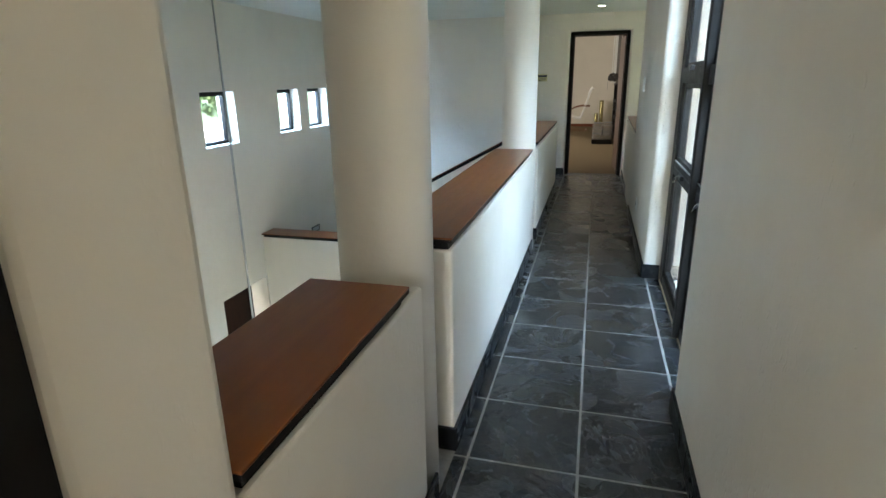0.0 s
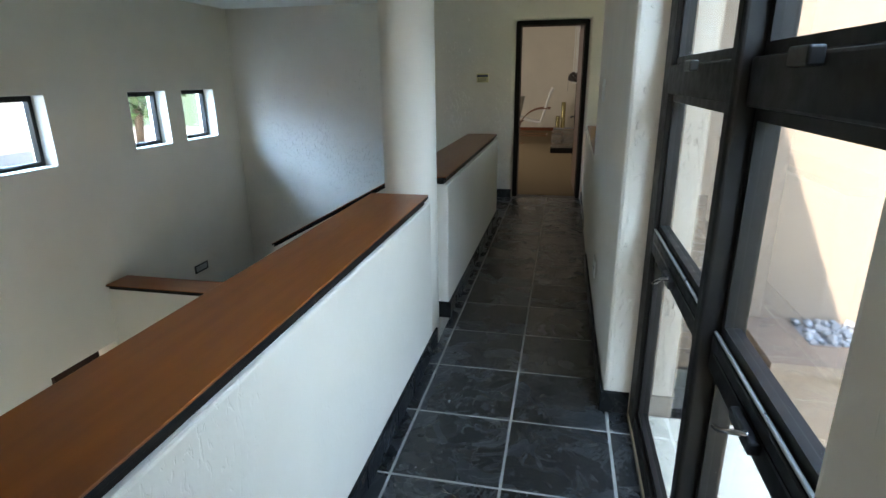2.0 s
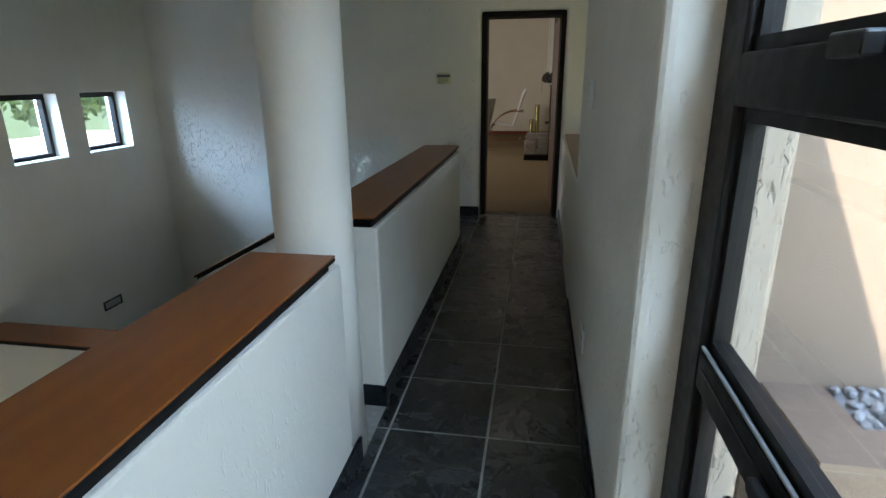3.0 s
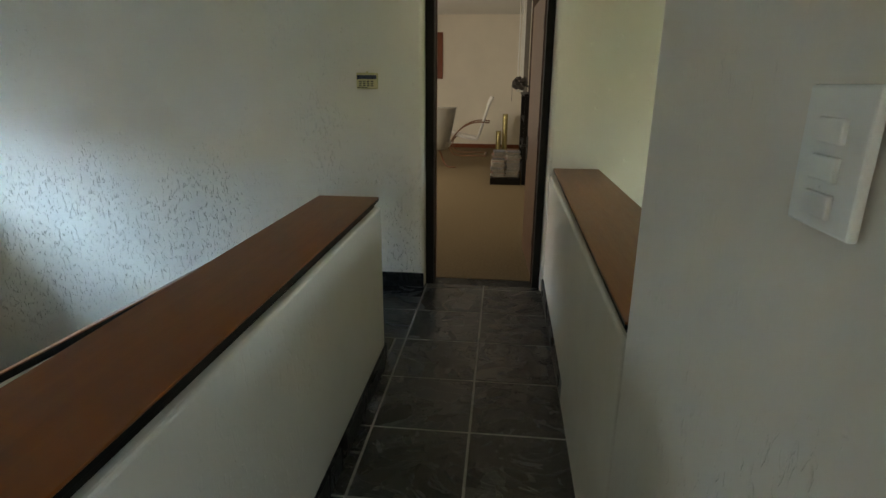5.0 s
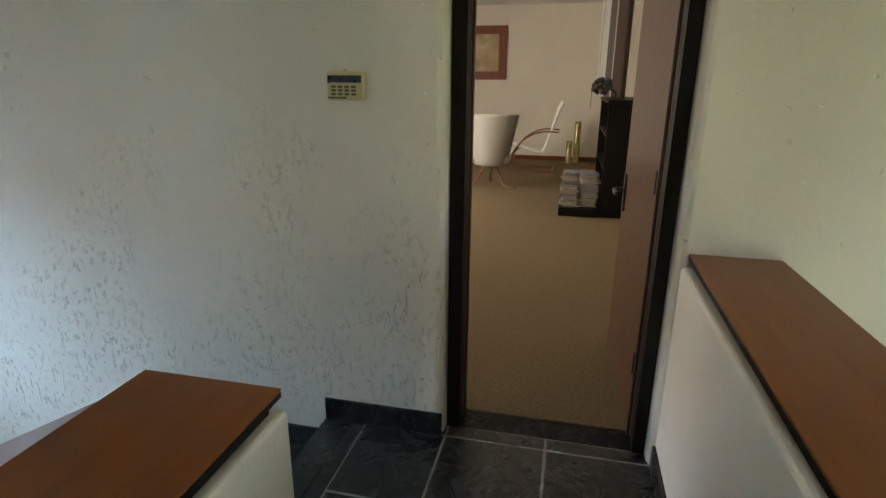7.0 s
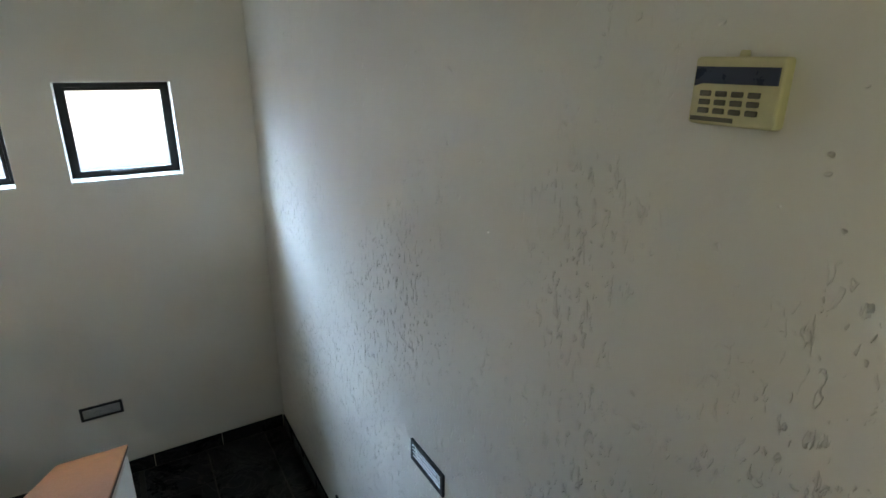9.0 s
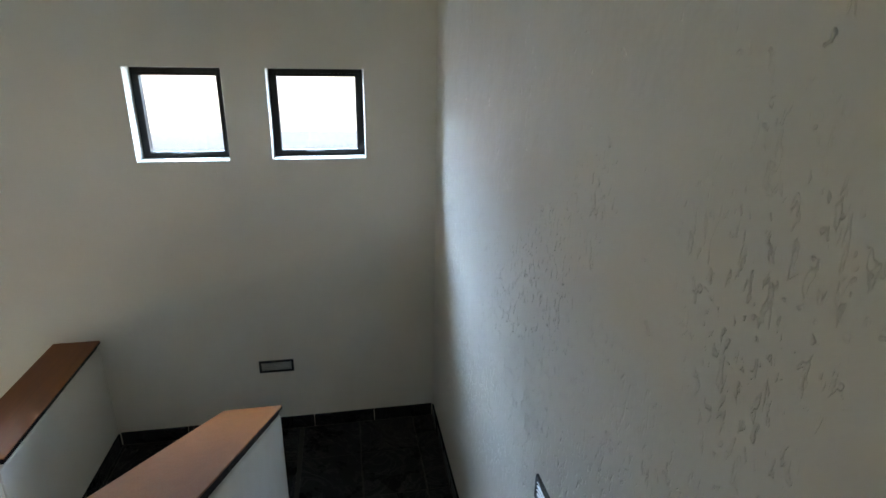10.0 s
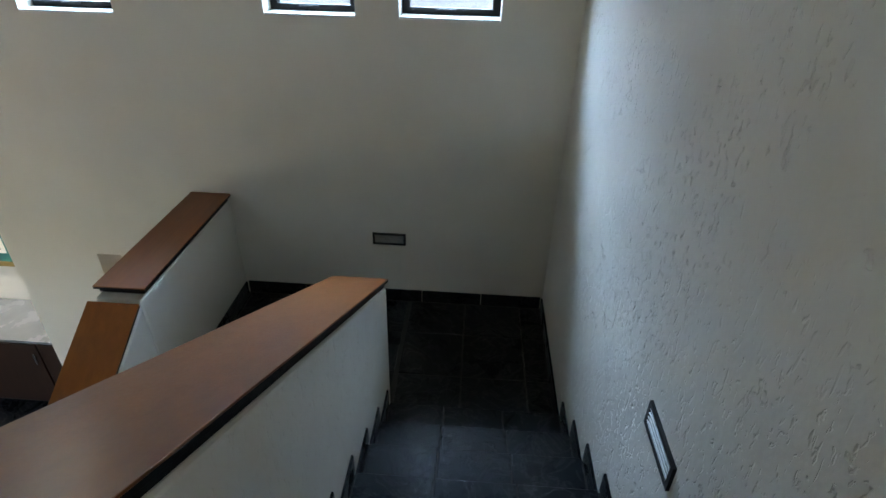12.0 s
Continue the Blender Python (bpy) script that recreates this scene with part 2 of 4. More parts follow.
def thing(name, label, category, at=None, group="", kind=""):
    ob = new(name)
    ob.empty_display_size = 0.1
    if at is not None:
        ob.matrix_basis = at
    return tagged(ob, label, category, group, kind)


def structure(name, bm, material, label, category, bevel=0.0, smooth=False):
    ob = part(name, bm, material, None, label, smooth)
    tagged(ob, "", category, "", "structure")
    if bevel:
        b = ob.modifiers.new("soft_edges", "BEVEL")
        b.width, b.segments, b.limit_method = bevel, 3, "ANGLE"
        b.harden_normals = False
    return ob


def box(bm, x0, y0, z0, x1, y1, z1, bevel=0.0, segments=2, m=None):
    got = bmesh.ops.create_cube(bm, size=1)
    vs = got["verts"]
    for v in vs:
        v.co = Vector(((x0 + x1) / 2 + v.co.x * (x1 - x0), (y0 + y1) / 2 + v.co.y * (y1 - y0), (z0 + z1) / 2 + v.co.z * (z1 - z0)))
    if bevel:
        es = list({e for v in vs for e in v.link_edges})
        r = bmesh.ops.bevel(bm, geom=es, offset=bevel, segments=segments, affect="EDGES", profile=0.5)
        vs = list({v for f in r["faces"] for v in f.verts} | {v for v in vs if v.is_valid})
    if m is not None:
        bmesh.ops.transform(bm, matrix=m, verts=[v for v in vs if v.is_valid])
    return bm


def cube(x0, y0, z0, x1, y1, z1, bevel=0.0, segments=2):
    return box(bmesh.new(), x0, y0, z0, x1, y1, z1, bevel, segments)


def prism(points, axis, a0, a1, bevel=0.0):
    """A polygon given in the two other axes, drawn out along an axis from a0 to a1."""
    bm = bmesh.new()

    def put(u, v, a):
        return {"x": (a, u, v), "y": (u, a, v), "z": (u, v, a)}[axis]
    lo = [bm.verts.new(put(u, v, a0)) for u, v in points]
    hi = [bm.verts.new(put(u, v, a1)) for u, v in points]
    bm.faces.new(lo)
    bm.faces.new(hi)
    for i in range(len(lo)):
        j = (i + 1) % len(lo)
        bm.faces.new((lo[i], lo[j], hi[j], hi[i]))
    bmesh.ops.recalc_face_normals(bm, faces=bm.faces)
    if bevel:
        bmesh.ops.bevel(bm, geom=list(bm.edges), offset=bevel, segments=2, affect="EDGES", profile=0.5)
    return bm


def turned(profile, segments=32, cap=True):
    """A body of revolution round z, from (radius, height) pairs."""
    bm = bmesh.new()
    rings = []
    for r, z in profile:
        rings.append([bm.verts.new((r * math.cos(2 * math.pi * i / segments), r * math.sin(2 * math.pi * i / segments), z)) for i in range(segments)])
    for a, b in zip(rings, rings[1:]):
        for i in range(segments):
            j = (i + 1) % segments
            bm.faces.new((a[i], a[j], b[j], b[i]))
    if cap:
        bm.faces.new(rings[0])
        bm.faces.new(rings[-1])
    return bm


def tube(points, radius, sides=10, flat=1.0):
    """A bar swept along a line of points; flat squeezes it in its second direction."""
    bm = bmesh.new()
    pts = [Vector(p) for p in points]
    rings = []
    for i, p in enumerate(pts):
        d = (pts[min(i + 1, len(pts) - 1)] - pts[max(i - 1, 0)]).normalized()
        side = d.cross(Vector((0, 0, 1)))
        side = side.normalized() if side.length > 1e-3 else Vector((1, 0, 0))
        up = side.cross(d).normalized()
        rings.append([bm.verts.new(p + radius * (math.cos(2 * math.pi * k / sides) * side + flat * math.sin(2 * math.pi * k / sides) * up)) for k in range(sides)])
    for a, b in zip(rings, rings[1:]):
        for k in range(sides):
            j = (k + 1) % sides
            bm.faces.new((a[k], a[j], b[j], b[k]))
    bm.faces.new(rings[0])
    bm.faces.new(rings[-1])
    return bm


def arc(points, steps=10):
    """A smooth line through points (Catmull-Rom)."""
    pts = [Vector(p) for p in points]
    pts = [pts[0]] + pts + [pts[-1]]
    out = []
    for i in range(1, len(pts) - 2):
        a, b, c, d = pts[i - 1:i + 3]
        for k in range(steps):
            t = k / steps
            out.append(0.5 * (2 * b + (c - a) * t + (2 * a - 5 * b + 4 * c - d) * t * t + (3 * b - a - 3 * c + d) * t ** 3))
    return out + [pts[-2]]


def panel(axis, a0, a1, u, v, holes=(), grid=0.0):
    """A wall from a0 to a1 along its normal axis ('x' or 'y'), over u (the other level axis) and v (height), with openings (u0, u1, v0, v1)."""
    us = sorted({*u, *[h for o in holes for h in o[:2]]})
    vs = sorted({*v, *[h for o in holes for h in o[2:]]})
    us = [p for p in us if u[0] <= p <= u[1]]
    vs = [p for p in vs if v[0] <= p <= v[1]]
    bm = bmesh.new()
    seen = {}

    def vert(a, p, q):
        key = (a, p, q)
        if key not in seen:
            seen[key] = bm.verts.new((a, p, q) if axis == "x" else (p, a, q))
        return seen[key]

    def solid(i, j):
        if not (0 <= i < len(us) - 1 and 0 <= j < len(vs) - 1):
            return False
        cu, cv = (us[i] + us[i + 1]) / 2, (vs[j] + vs[j + 1]) / 2
        return not any(o[0] < cu < o[1] and o[2] < cv < o[3] for o in holes)
    for i in range(len(us) - 1):
        for j in range(len(vs) - 1):
            if not solid(i, j):
                continue
            p0, p1, q0, q1 = us[i], us[i + 1], vs[j], vs[j + 1]
            for a in (a0, a1):
                bm.faces.new((vert(a, p0, q0), vert(a, p1, q0), vert(a, p1, q1), vert(a, p0, q1)))
            for di, dj, e in ((-1, 0, (p0, q0, p0, q1)), (1, 0, (p1, q0, p1, q1)), (0, -1, (p0, q0, p1, q0)), (0, 1, (p0, q1, p1, q1))):
                if not solid(i + di, j + dj):
                    bm.faces.new((vert(a0, e[0], e[1]), vert(a0, e[2], e[3]), vert(a1, e[2], e[3]), vert(a1, e[0], e[1])))
    return bm


# ---- plan ----
XW = -3.0          # hall wall with the small windows
YE = 8.70          # end wall
NORTH = 8.935      # its study side
FACE = 0.488       # corridor face of the low wall
RIGHT = 1.330      # corridor face of the outer wall
CEILING = 2.21
STUDY_TOP = 2.75
LOW = -2.90        # lower floor
LAND = -1.265      # stair landing
RISE, GOING, TOP_X = 1.265 / 8, 0.264, 0.018
SKIRT_H = 0.10


# floors
bm = cube(0.20, -2.2, -0.30, 1.44, 8.774, -0.0016)
structure("floor", bm, GROUT, "grouted slate corridor floor over a concrete slab", "floor")
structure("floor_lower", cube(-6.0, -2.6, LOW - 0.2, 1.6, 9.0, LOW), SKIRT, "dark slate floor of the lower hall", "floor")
structure("floor_study", cube(-3.0, NORTH + 0.0005, -0.30, 2.2, 17.65, 0.0), CARPET, "sand-coloured carpet of the study", "carpet")

# ceilings
structure("ceiling", cube(-3.3, -2.2, CEILING, 1.62, 8.699, 2.50), CEIL, "white painted ceiling over hall and corridor", "ceiling")
structure("ceiling_study", cube(-3.3, 8.70, STUDY_TOP, 4.6, 17.65, STUDY_TOP + 0.15), CEIL, "white painted study ceiling", "ceiling")
structure("ceiling_well", cube(1.621, 6.236, CEILING, 4.6, 8.699, 2.5), CEIL, "white painted ceiling over the side well", "ceiling")
structure("roof", cube(-4.15, -2.6, 2.52, 1.79, 8.69, 2.62), ROOF, "flat roof slab with deep eaves", "roof")

# hall wall with three small windows and two low openings
WINDOWS = [(5.41, 5.985, 0.705), (6.885, 7.414, 0.732), (7.668, 8.243, 0.735)]
WZ1 = 1.284
holes = [(a, b, c, WZ1) for a, b, c in WINDOWS] + [(1.6, 4.62, LOW, -0.63), (5.33, 6.19, LOW, -1.0)]
structure("wall_west", panel("x", XW - 0.24, XW, (-2.2, YE), (LOW, CEILING), holes), SMOOTH, "white plastered hall wall with small square windows", "wall", 0.012)
structure("wall_north", panel("y", YE, NORTH, (-3.3, 4.6), (LOW, STUDY_TOP), [(0.536, 1.338, -0.31, 1.985)]), WALL, "rough white plastered end wall with a doorway", "wall", 0.032)
# unseen wall; its opening is made up to let light into the near corridor
structure("wall_south", panel("y", -2.4, -2.2, (-3.3, 1.62), (LOW, CEILING), [(0.55, 1.25, 0.4, 2.0)]), WALL, "white plastered wall behind the hall", "wall")
structure("wall_corridor_near", panel("x", RIGHT, 1.62, (-2.2, 2.66), (0, CEILING)), LIGHT_PITS, "cream plastered corridor wall, lightly pitted", "wall", 0.02)
structure("wall_corridor_far", panel("x", RIGHT + 0.004, 1.50, (4.352, 6.315), (0, CEILING)), ENDPLASTER, "white plastered corridor wall beside the glazing", "wall", 0.026)
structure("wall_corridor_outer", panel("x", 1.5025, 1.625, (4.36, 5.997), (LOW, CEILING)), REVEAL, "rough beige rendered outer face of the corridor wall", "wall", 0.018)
structure("wall_hall_pier", panel("x", 0.20, FACE, (0.752, 0.985), (0, CEILING)), SMOOTH, "cream plastered pier at the corridor entrance", "wall", 0.02)
d3 = thing("door_3", "dark wooden frame of an opening by the corridor", "door frame", kind="structure")
part("jamb", cube(0.19, 0.690, 0.001, 0.498, 0.750, CEILING - 0.002, 0.004), BLACKWOOD, d3)
structure("wall_hall_near", panel("x", 0.20, FACE, (-2.2, -0.15), (0, CEILING)), SMOOTH, "cream plastered wall at the corridor entrance", "wall", 0.02)
# opening made up to go with the added lower hall lamp
structure("wall_under_corridor", panel("x", 0.26, 0.46, (-2.2, 5.6), (LOW, -0.30), [(0.9, 4.3, -2.65, -0.65)]), WALL, "white plastered wall under the corridor", "wall")
structure("wall_gallery", panel("x", -3.85, -3.67, (-2.2, YE), (LOW, 0.2)), SMOOTH, "white wall of the lower gallery with pictures", "wall")
structure("ceiling_gallery", cube(-3.67, -2.2, -0.3, -3.24, YE, -0.1), CEIL, "white lower gallery ceiling", "ceiling")
# side well
structure("wall_well_east", panel("x", 4.4, 4.6, (5.96, 8.95), (LOW, CEILING), [(6.2, 8.3, -1.6, 1.6)]), WALL, "white wall of the side well with a garden window", "wall")
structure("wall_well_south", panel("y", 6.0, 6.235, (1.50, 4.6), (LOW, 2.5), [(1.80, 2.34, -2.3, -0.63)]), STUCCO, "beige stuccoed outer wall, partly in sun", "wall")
structure("floor_well", cube(1.3, 5.96, LOW - 0.2, 4.6, 8.95, LOW + 0.004), SKIRT, "dark slate floor of the side well", "floor")
# study
structure("wall_study_back", panel("y", 17.45, 17.65, (-3.0, 2.2), (0, STUDY_TOP)), STUDY, "warm cream plastered study wall", "wall")
structure("wall_study_east", panel("x", 1.95, 2.15, (NORTH + 0.005, 17.45), (0, STUDY_TOP)), STUDY, "warm cream plastered study side wall", "wall")
structure("wall_study_west", panel("x", -3.0, -2.8, (NORTH + 0.005, 17.45), (0, STUDY_TOP)), STUDY, "warm cream plastered study side wall", "wall")


# low walls with wooden caps
def flat_cap(cap, x0, x1, y0, y1, top, wood_stuff):
    """A thin board with a black edge over a set-back black strip."""
    part("board", cube(x0, y0, top - 0.007, x1, y1, top, 0.002), wood_stuff, cap)
    part("edge_band", cube(x0 + 0.0005, y0 + 0.0005, top - 0.019, x1 - 0.0005, y1 - 0.0005, top - 0.0071, 0.001), EBONY, cap, "black stained edge")
    part("edge_strip", cube(x0 + 0.018, y0 + 0.018, top - 0.046, x1 - 0.018, y1 - 0.018, top - 0.0191), EBONY, cap, "set-back black strip")


def low_wall(name, y0, y1, c0, c1, edge, top=0.852):
    w = structure(name, panel("x", 0.222, FACE, (y0, y1), (0, top - 0.046)), LOWPLASTER, "white plastered low wall beside the corridor", "wall", 0.011)
    cap = thing("wooden_coping", "orange-brown varnished wooden cap with black edge on low wall", "coping")
    flat_cap(cap, edge - 0.287, edge, c0, c1, top, CAP)
    return w


low_wall("wall_low_1", 0.986, 1.84, 0.986, 1.716, 0.492)
low_wall("wall_low_2", 2.185, 4.75, 2.176, 4.700, 0.490)
low_wall("wall_low_3", 5.175, 7.607, 5.160, 7.60, 0.480, 0.859)
structure("wall_low_right", prism([(1.336, 6.316), (1.64, 6.316), (1.64, YE), (1.357, YE)], "z", LOW, 0.806), LOWPLASTER, "white plastered low wall beside the side well", "wall", 0.014)
cap = thing("wooden_coping", "brown varnished wooden cap on low wall by the door", "coping")


def skew_slab(inset, z0, z1, bevel=0.0):
    return prism([(1.334 + inset, 6.318 + inset), (1.662 - inset, 6.318 + inset), (1.662 - inset, YE - 0.002 - inset), (1.377 + inset, YE - 0.002 - inset)], "z", z0, z1, bevel)


part("board", skew_slab(0.0, 0.845, 0.852, 0.002), CAP, cap)
part("edge_band", skew_slab(0.0005, 0.833, 0.8449, 0.001), EBONY, cap, "black stained edge")
part("edge_strip", skew_slab(0.016, 0.806, 0.8329), EBONY, cap, "set-back black strip")

for r, x, y in ((0.146, 0.334, 1.965), (0.132, 0.362, 4.852)):
    bm = turned([(r + 0.004, 0.0), (r, 0.6), (r - 0.001, 1.2), (r - 0.002, CEILING)], 48)
    bmesh.ops.translate(bm, vec=(x, y, 0), verts=bm.verts)
    ob = part("column", bm, SMOOTH, None, "round cream plastered column between low walls", True)
    tagged(ob, "", "column", "corridor columns")

# ---- stair ----
pts = [(0.20, -0.0045), (TOP_X, -0.0045)]
for k in range(8):
    x = TOP_X - k * GOING
    pts += [(x, -(k + 1) * RISE - 0.0045)]
    if k < 7:
        pts += [(x - GOING, -(k + 1) * RISE - 0.0045)]
pts += [(XW, LAND - 0.0045), (XW, LAND - 0.25), (-1.80, LAND - 0.25), (0.20, -0.30)]
structure("stair_upper", prism(pts, "y", 7.72, YE), DARKGROUT, "concrete flight of eight steps clad in slate", "stairs")
structure("stair_landing", cube(XW, 6.46, LAND - 0.25, -1.83, 7.72, LAND - 0.0045), DARKGROUT, "stair landing slab clad in slate", "landing")
RISE2 = (LAND - LOW) / 10
pts = [(-1.83, LAND - 0.012)]
for k in range(10):
    x = -1.83 + k * GOING
    pts += [(x, LAND - (k + 1) * RISE2 - 0.012)]
    if k < 9:
        pts += [(x + GOING, LAND - (k + 1) * RISE2 - 0.012)]
pts += [(x - 0.3, LOW), (-1.83, LAND - 0.25)]
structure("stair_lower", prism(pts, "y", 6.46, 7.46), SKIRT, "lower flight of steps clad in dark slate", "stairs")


def mid_z(x):
    return -0.335 + 0.535 * (x + 1.955)


def slope_cap(cap, top, x0, x1, y0, y1):
    def slab(a, b, inset, bevel=0.0):
        u0, u1 = x0 + inset, x1 - inset
        return prism([(u0, top(u0) - b), (u1, top(u1) - b), (u1, top(u1) - a), (u0, top(u0) - a)], "y", y0 + inset, y1 - inset, bevel)
    part("board", slab(0.0, 0.008, 0.0, 0.002), CAPX, cap)
    part("edge_band", slab(0.0081, 0.021, 0.0005, 0.001), EBONY, cap, "black stained edge")
    part("edge_strip", slab(0.0211, 0.052, 0.018), EBONY, cap, "set-back black strip")


structure("wall_stair_middle", prism([(-1.955, LOW), (0.232, LOW), (0.232, mid_z(0.232) - 0.051), (-1.955, mid_z(-1.955) - 0.051)], "y", 7.455, 7.720),
          LIGHT_PITS, "white plastered sloping wall between the two flights", "wall", 0.015)
cap = thing("stair_coping", "orange-brown varnished sloping cap on the stair wall", "coping")
slope_cap(cap, mid_z, -1.975, 0.09, 7.442, 7.728)

structure("wall_landing", panel("y", 6.215, 6.46, (XW, -1.84), (LOW, -0.476)), SMOOTH, "white plastered low wall round the landing", "wall", 0.012)
cap = thing("landing_coping", "red-brown varnished cap on the landing wall", "coping")
flat_cap(cap, XW + 0.002, -1.877, 6.192, 6.470, -0.430, CAPX)


def low_z(x):
    return -0.475 - 0.62 * (x + 1.815)


structure("wall_stair_outer", prism([(-1.838, LOW), (0.4, LOW), (0.4, low_z(0.4) - 0.051), (-1.838, low_z(-1.838) - 0.051)], "y", 6.215, 6.46),
          SMOOTH, "white plastered sloping wall of the lower flight", "wall", 0.012)
cap = thing("stair_coping", "red-brown varnished sloping cap of the lower flight", "coping")
slope_cap(cap, low_z, -1.812, 0.4, 6.192, 6.466)

# ---- small hall windows ----
for k, (a, b, WZ0) in enumerate(WINDOWS):
    w = thing("window_%d" % (k + 1), "small square window with dark bronze frame", "window", kind="structure")
    x0, x1 = XW - 0.175, XW - 0.125
    fr = part("window_frame", panel("x", x0, x1, (a + 0.002, b - 0.002), (WZ0 + 0.002, WZ1 - 0.002), [(a + 0.034, b - 0.034, WZ0 + 0.034, WZ1 - 0.034)]), BRONZE, w)
    part("sash", panel("x", x0 + 0.008, x1 + 0.012, (a + 0.030, b - 0.030), (WZ0 + 0.030, WZ1 - 0.030), [(a + 0.048, b - 0.048, WZ0 + 0.048, WZ1 - 0.048)]), BRONZE, fr)
    g = part("pane", cube(x0 + 0.020, a + 0.040, WZ0 + 0.040, x0 + 0.025, b - 0.040, WZ1 - 0.040), GLASS, w)
    g.visible_shadow = False
    part("stay", cube(x1 + 0.012, (a + b) / 2 - 0.09, WZ0 + 0.034, x1 + 0.022, (a + b) / 2 + 0.03, WZ0 + 0.044, 0.002), BLACK, w)
    part("window_sill", cube(XW - 0.124, a + 0.002, WZ0 + 0.001, XW + 0.004, b - 0.002, WZ0 + 0.012, 0.003), WHITEPLASTIC, w, "white painted sill")

# ---- corridor glazing ----
gl = thing("window_4", "tall dark bronze glazing of opening panes facing the courtyard", "window", kind="structure")
GY0, GY1, GT = 2.665, 4.350, CEILING - 0.004
part("jamb", cube(1.442, GY0, 0.004, 1.505, GY0 + 0.13, GT, 0.006), BRONZE, gl)
part("jamb", cube(1.442, GY1 - 0.13, 0.004, 1.505, GY1, GT, 0.006), BRONZE, gl)
part("mullion", cube(1.414, 3.374, 0.004, 1.515, 3.424, GT, 0.010, 3), BRONZE, gl)
for a, b in ((GY0 + 0.132, 3.372), (3.426, GY1 - 0.132)):
    part("bottom_rail", cube(1.444, a, 0.004, 1.500, b, 0.075, 0.006), BRONZE, gl)
    part("top_rail", cube(1.446, a, GT - 0.07, 1.498, b, GT, 0.006), BRONZE, gl)
    part("transom", cube(1.438, a, 1.328, 1.502, b, 1.418, 0.006), BRONZE, gl)
    tr = part("transom", cube(1.442, a, 0.768, 1.500, b, 0.852, 0.006), BRONZE, gl)
    part("glazing_bead", cube(1.444, a, 0.853, 1.452, b, 0.860, 0.003), LOUVRE, tr, "bright aluminium bead")
    part("drip_groove", cube(1.4405, a + 0.03, 0.815, 1.4425, b - 0.03, 0.822), BLACK, tr)
    for z0, z1 in ((0.085, 0.764), (0.855, 1.325), (1.421, GT - 0.074)):
        sash = part("sash", panel("x", 1.458, 1.494, (a + 0.002, b - 0.002), (z0, z1), [(a + 0.020, b - 0.020, z0 + 0.022, z1 - 0.022)]), BRONZE, gl)
        g = part("pane", cube(1.474, a + 0.014, z0 + 0.018, 1.479, b - 0.014, z1 - 0.018), GLASS, sash)
        g.visible_shadow = False
    m = (a + b) / 2
    h = part("handle", cube(1.420, m - 0.055, 0.796, 1.441, m + 0.055, 0.822, 0.005), BLACK, gl, "black window fastener")
    bm = tube(arc([(1.427, m - 0.03, 0.822), (1.407, m - 0.02, 0.816), (1.400, m + 0.02, 0.790), (1.403, m + 0.06, 0.772)], 5), 0.008, 8, 0.6)
    part("lever", bm, CHROME, h, "worn bright metal lever", True)
    c = part("catch", cube(1.414, m - 0.03, 1.396, 1.437, m + 0.045, 1.424, 0.004), BLACK, gl, "small black catch")
structure("threshold", cube(1.441, GY0, -0.30, 1.92, GY1, 0.002), CREAM, "pale rendered sill outside the glazing", "sill", 0.01)

w5 = thing("window_5", "tall dark bronze window low in the stuccoed outer wall", "window", kind="structure")
part("window_frame", panel("y", 6.05, 6.10, (1.802, 2.338), (-2.298, -0.632), [(1.85, 2.29, -2.25, -0.68)]), BRONZE, w5)
part("transom", cube(1.851, 6.052, -1.10, 2.289, 6.096, -1.04, 0.004), BRONZE, w5)
part("pane", cube(1.848, 6.072, -2.252, 2.292, 6.077, -0.678), GLASS, w5).visible_shadow = False

# ---- study door ----
door = thing("door_1", "open dark-stained wooden door with a black frame", "door", kind="structure")
fr = part("door_frame", panel("y", 8.765, 8.84, (0.540, 1.335), (0.001, 1.982), [(0.594, 1.288, 0.0, 1.934)]), BLACKWOOD, door)
part("lining", panel("y", 8.841, NORTH - 0.001, (0.540, 1.335), (0.001, 1.982), [(0.592, 1.290, 0.0, 1.936)]), LINING, fr, "dark brown door lining")
part("stop", panel("y", 8.875, 8.900, (0.593, 1.289), (0.001, 1.935), [(0.600, 1.278, 0.0, 1.924)]), LINING, fr)
leaf_at = pose(1.286, NORTH + 0.006, 0, 0, 0, 92.8)
leaf = part("leaf", cube(0.0, -0.04, 0.012, 0.775, 0.0, 1.93, 0.002), LEAFWOOD, door, at=leaf_at)
hd = part("handle_plate", cube(0.690, 0.001, 0.78, 0.727, 0.010, 0.97, 0.004), BLACK, leaf, "black iron handle plate")
part("lever", tube(arc([(0.708, 0.01, 0.89), (0.708, 0.05, 0.89), (0.675, 0.058, 0.89), (0.605, 0.055, 0.885)], 6), 0.010, 8), BLACK, leaf, "black iron lever", True)
part("keyhole", cube(0.700, 0.0095, 0.81, 0.708, 0.0115, 0.83), CHROME, leaf, "small bright keyhole")
for z in (0.25, 1.0, 1.7):
    part("hinge", cube(1.278, NORTH + 0.002, z, 1.290, NORTH + 0.020, z + 0.09, 0.002), BLACK, door)
structure("threshold_door", cube(0.537, 8.7755, -0.3, 1.337, 8.905, -0.001, 0.003), SKIRT, "dark slate sill in the doorway", "threshold")
structure("carpet_threshold", cube(0.537, 8.906, -0.3, 1.337, NORTH, 0.003), CARPET, "carpet edge in the doorway", "carpet")

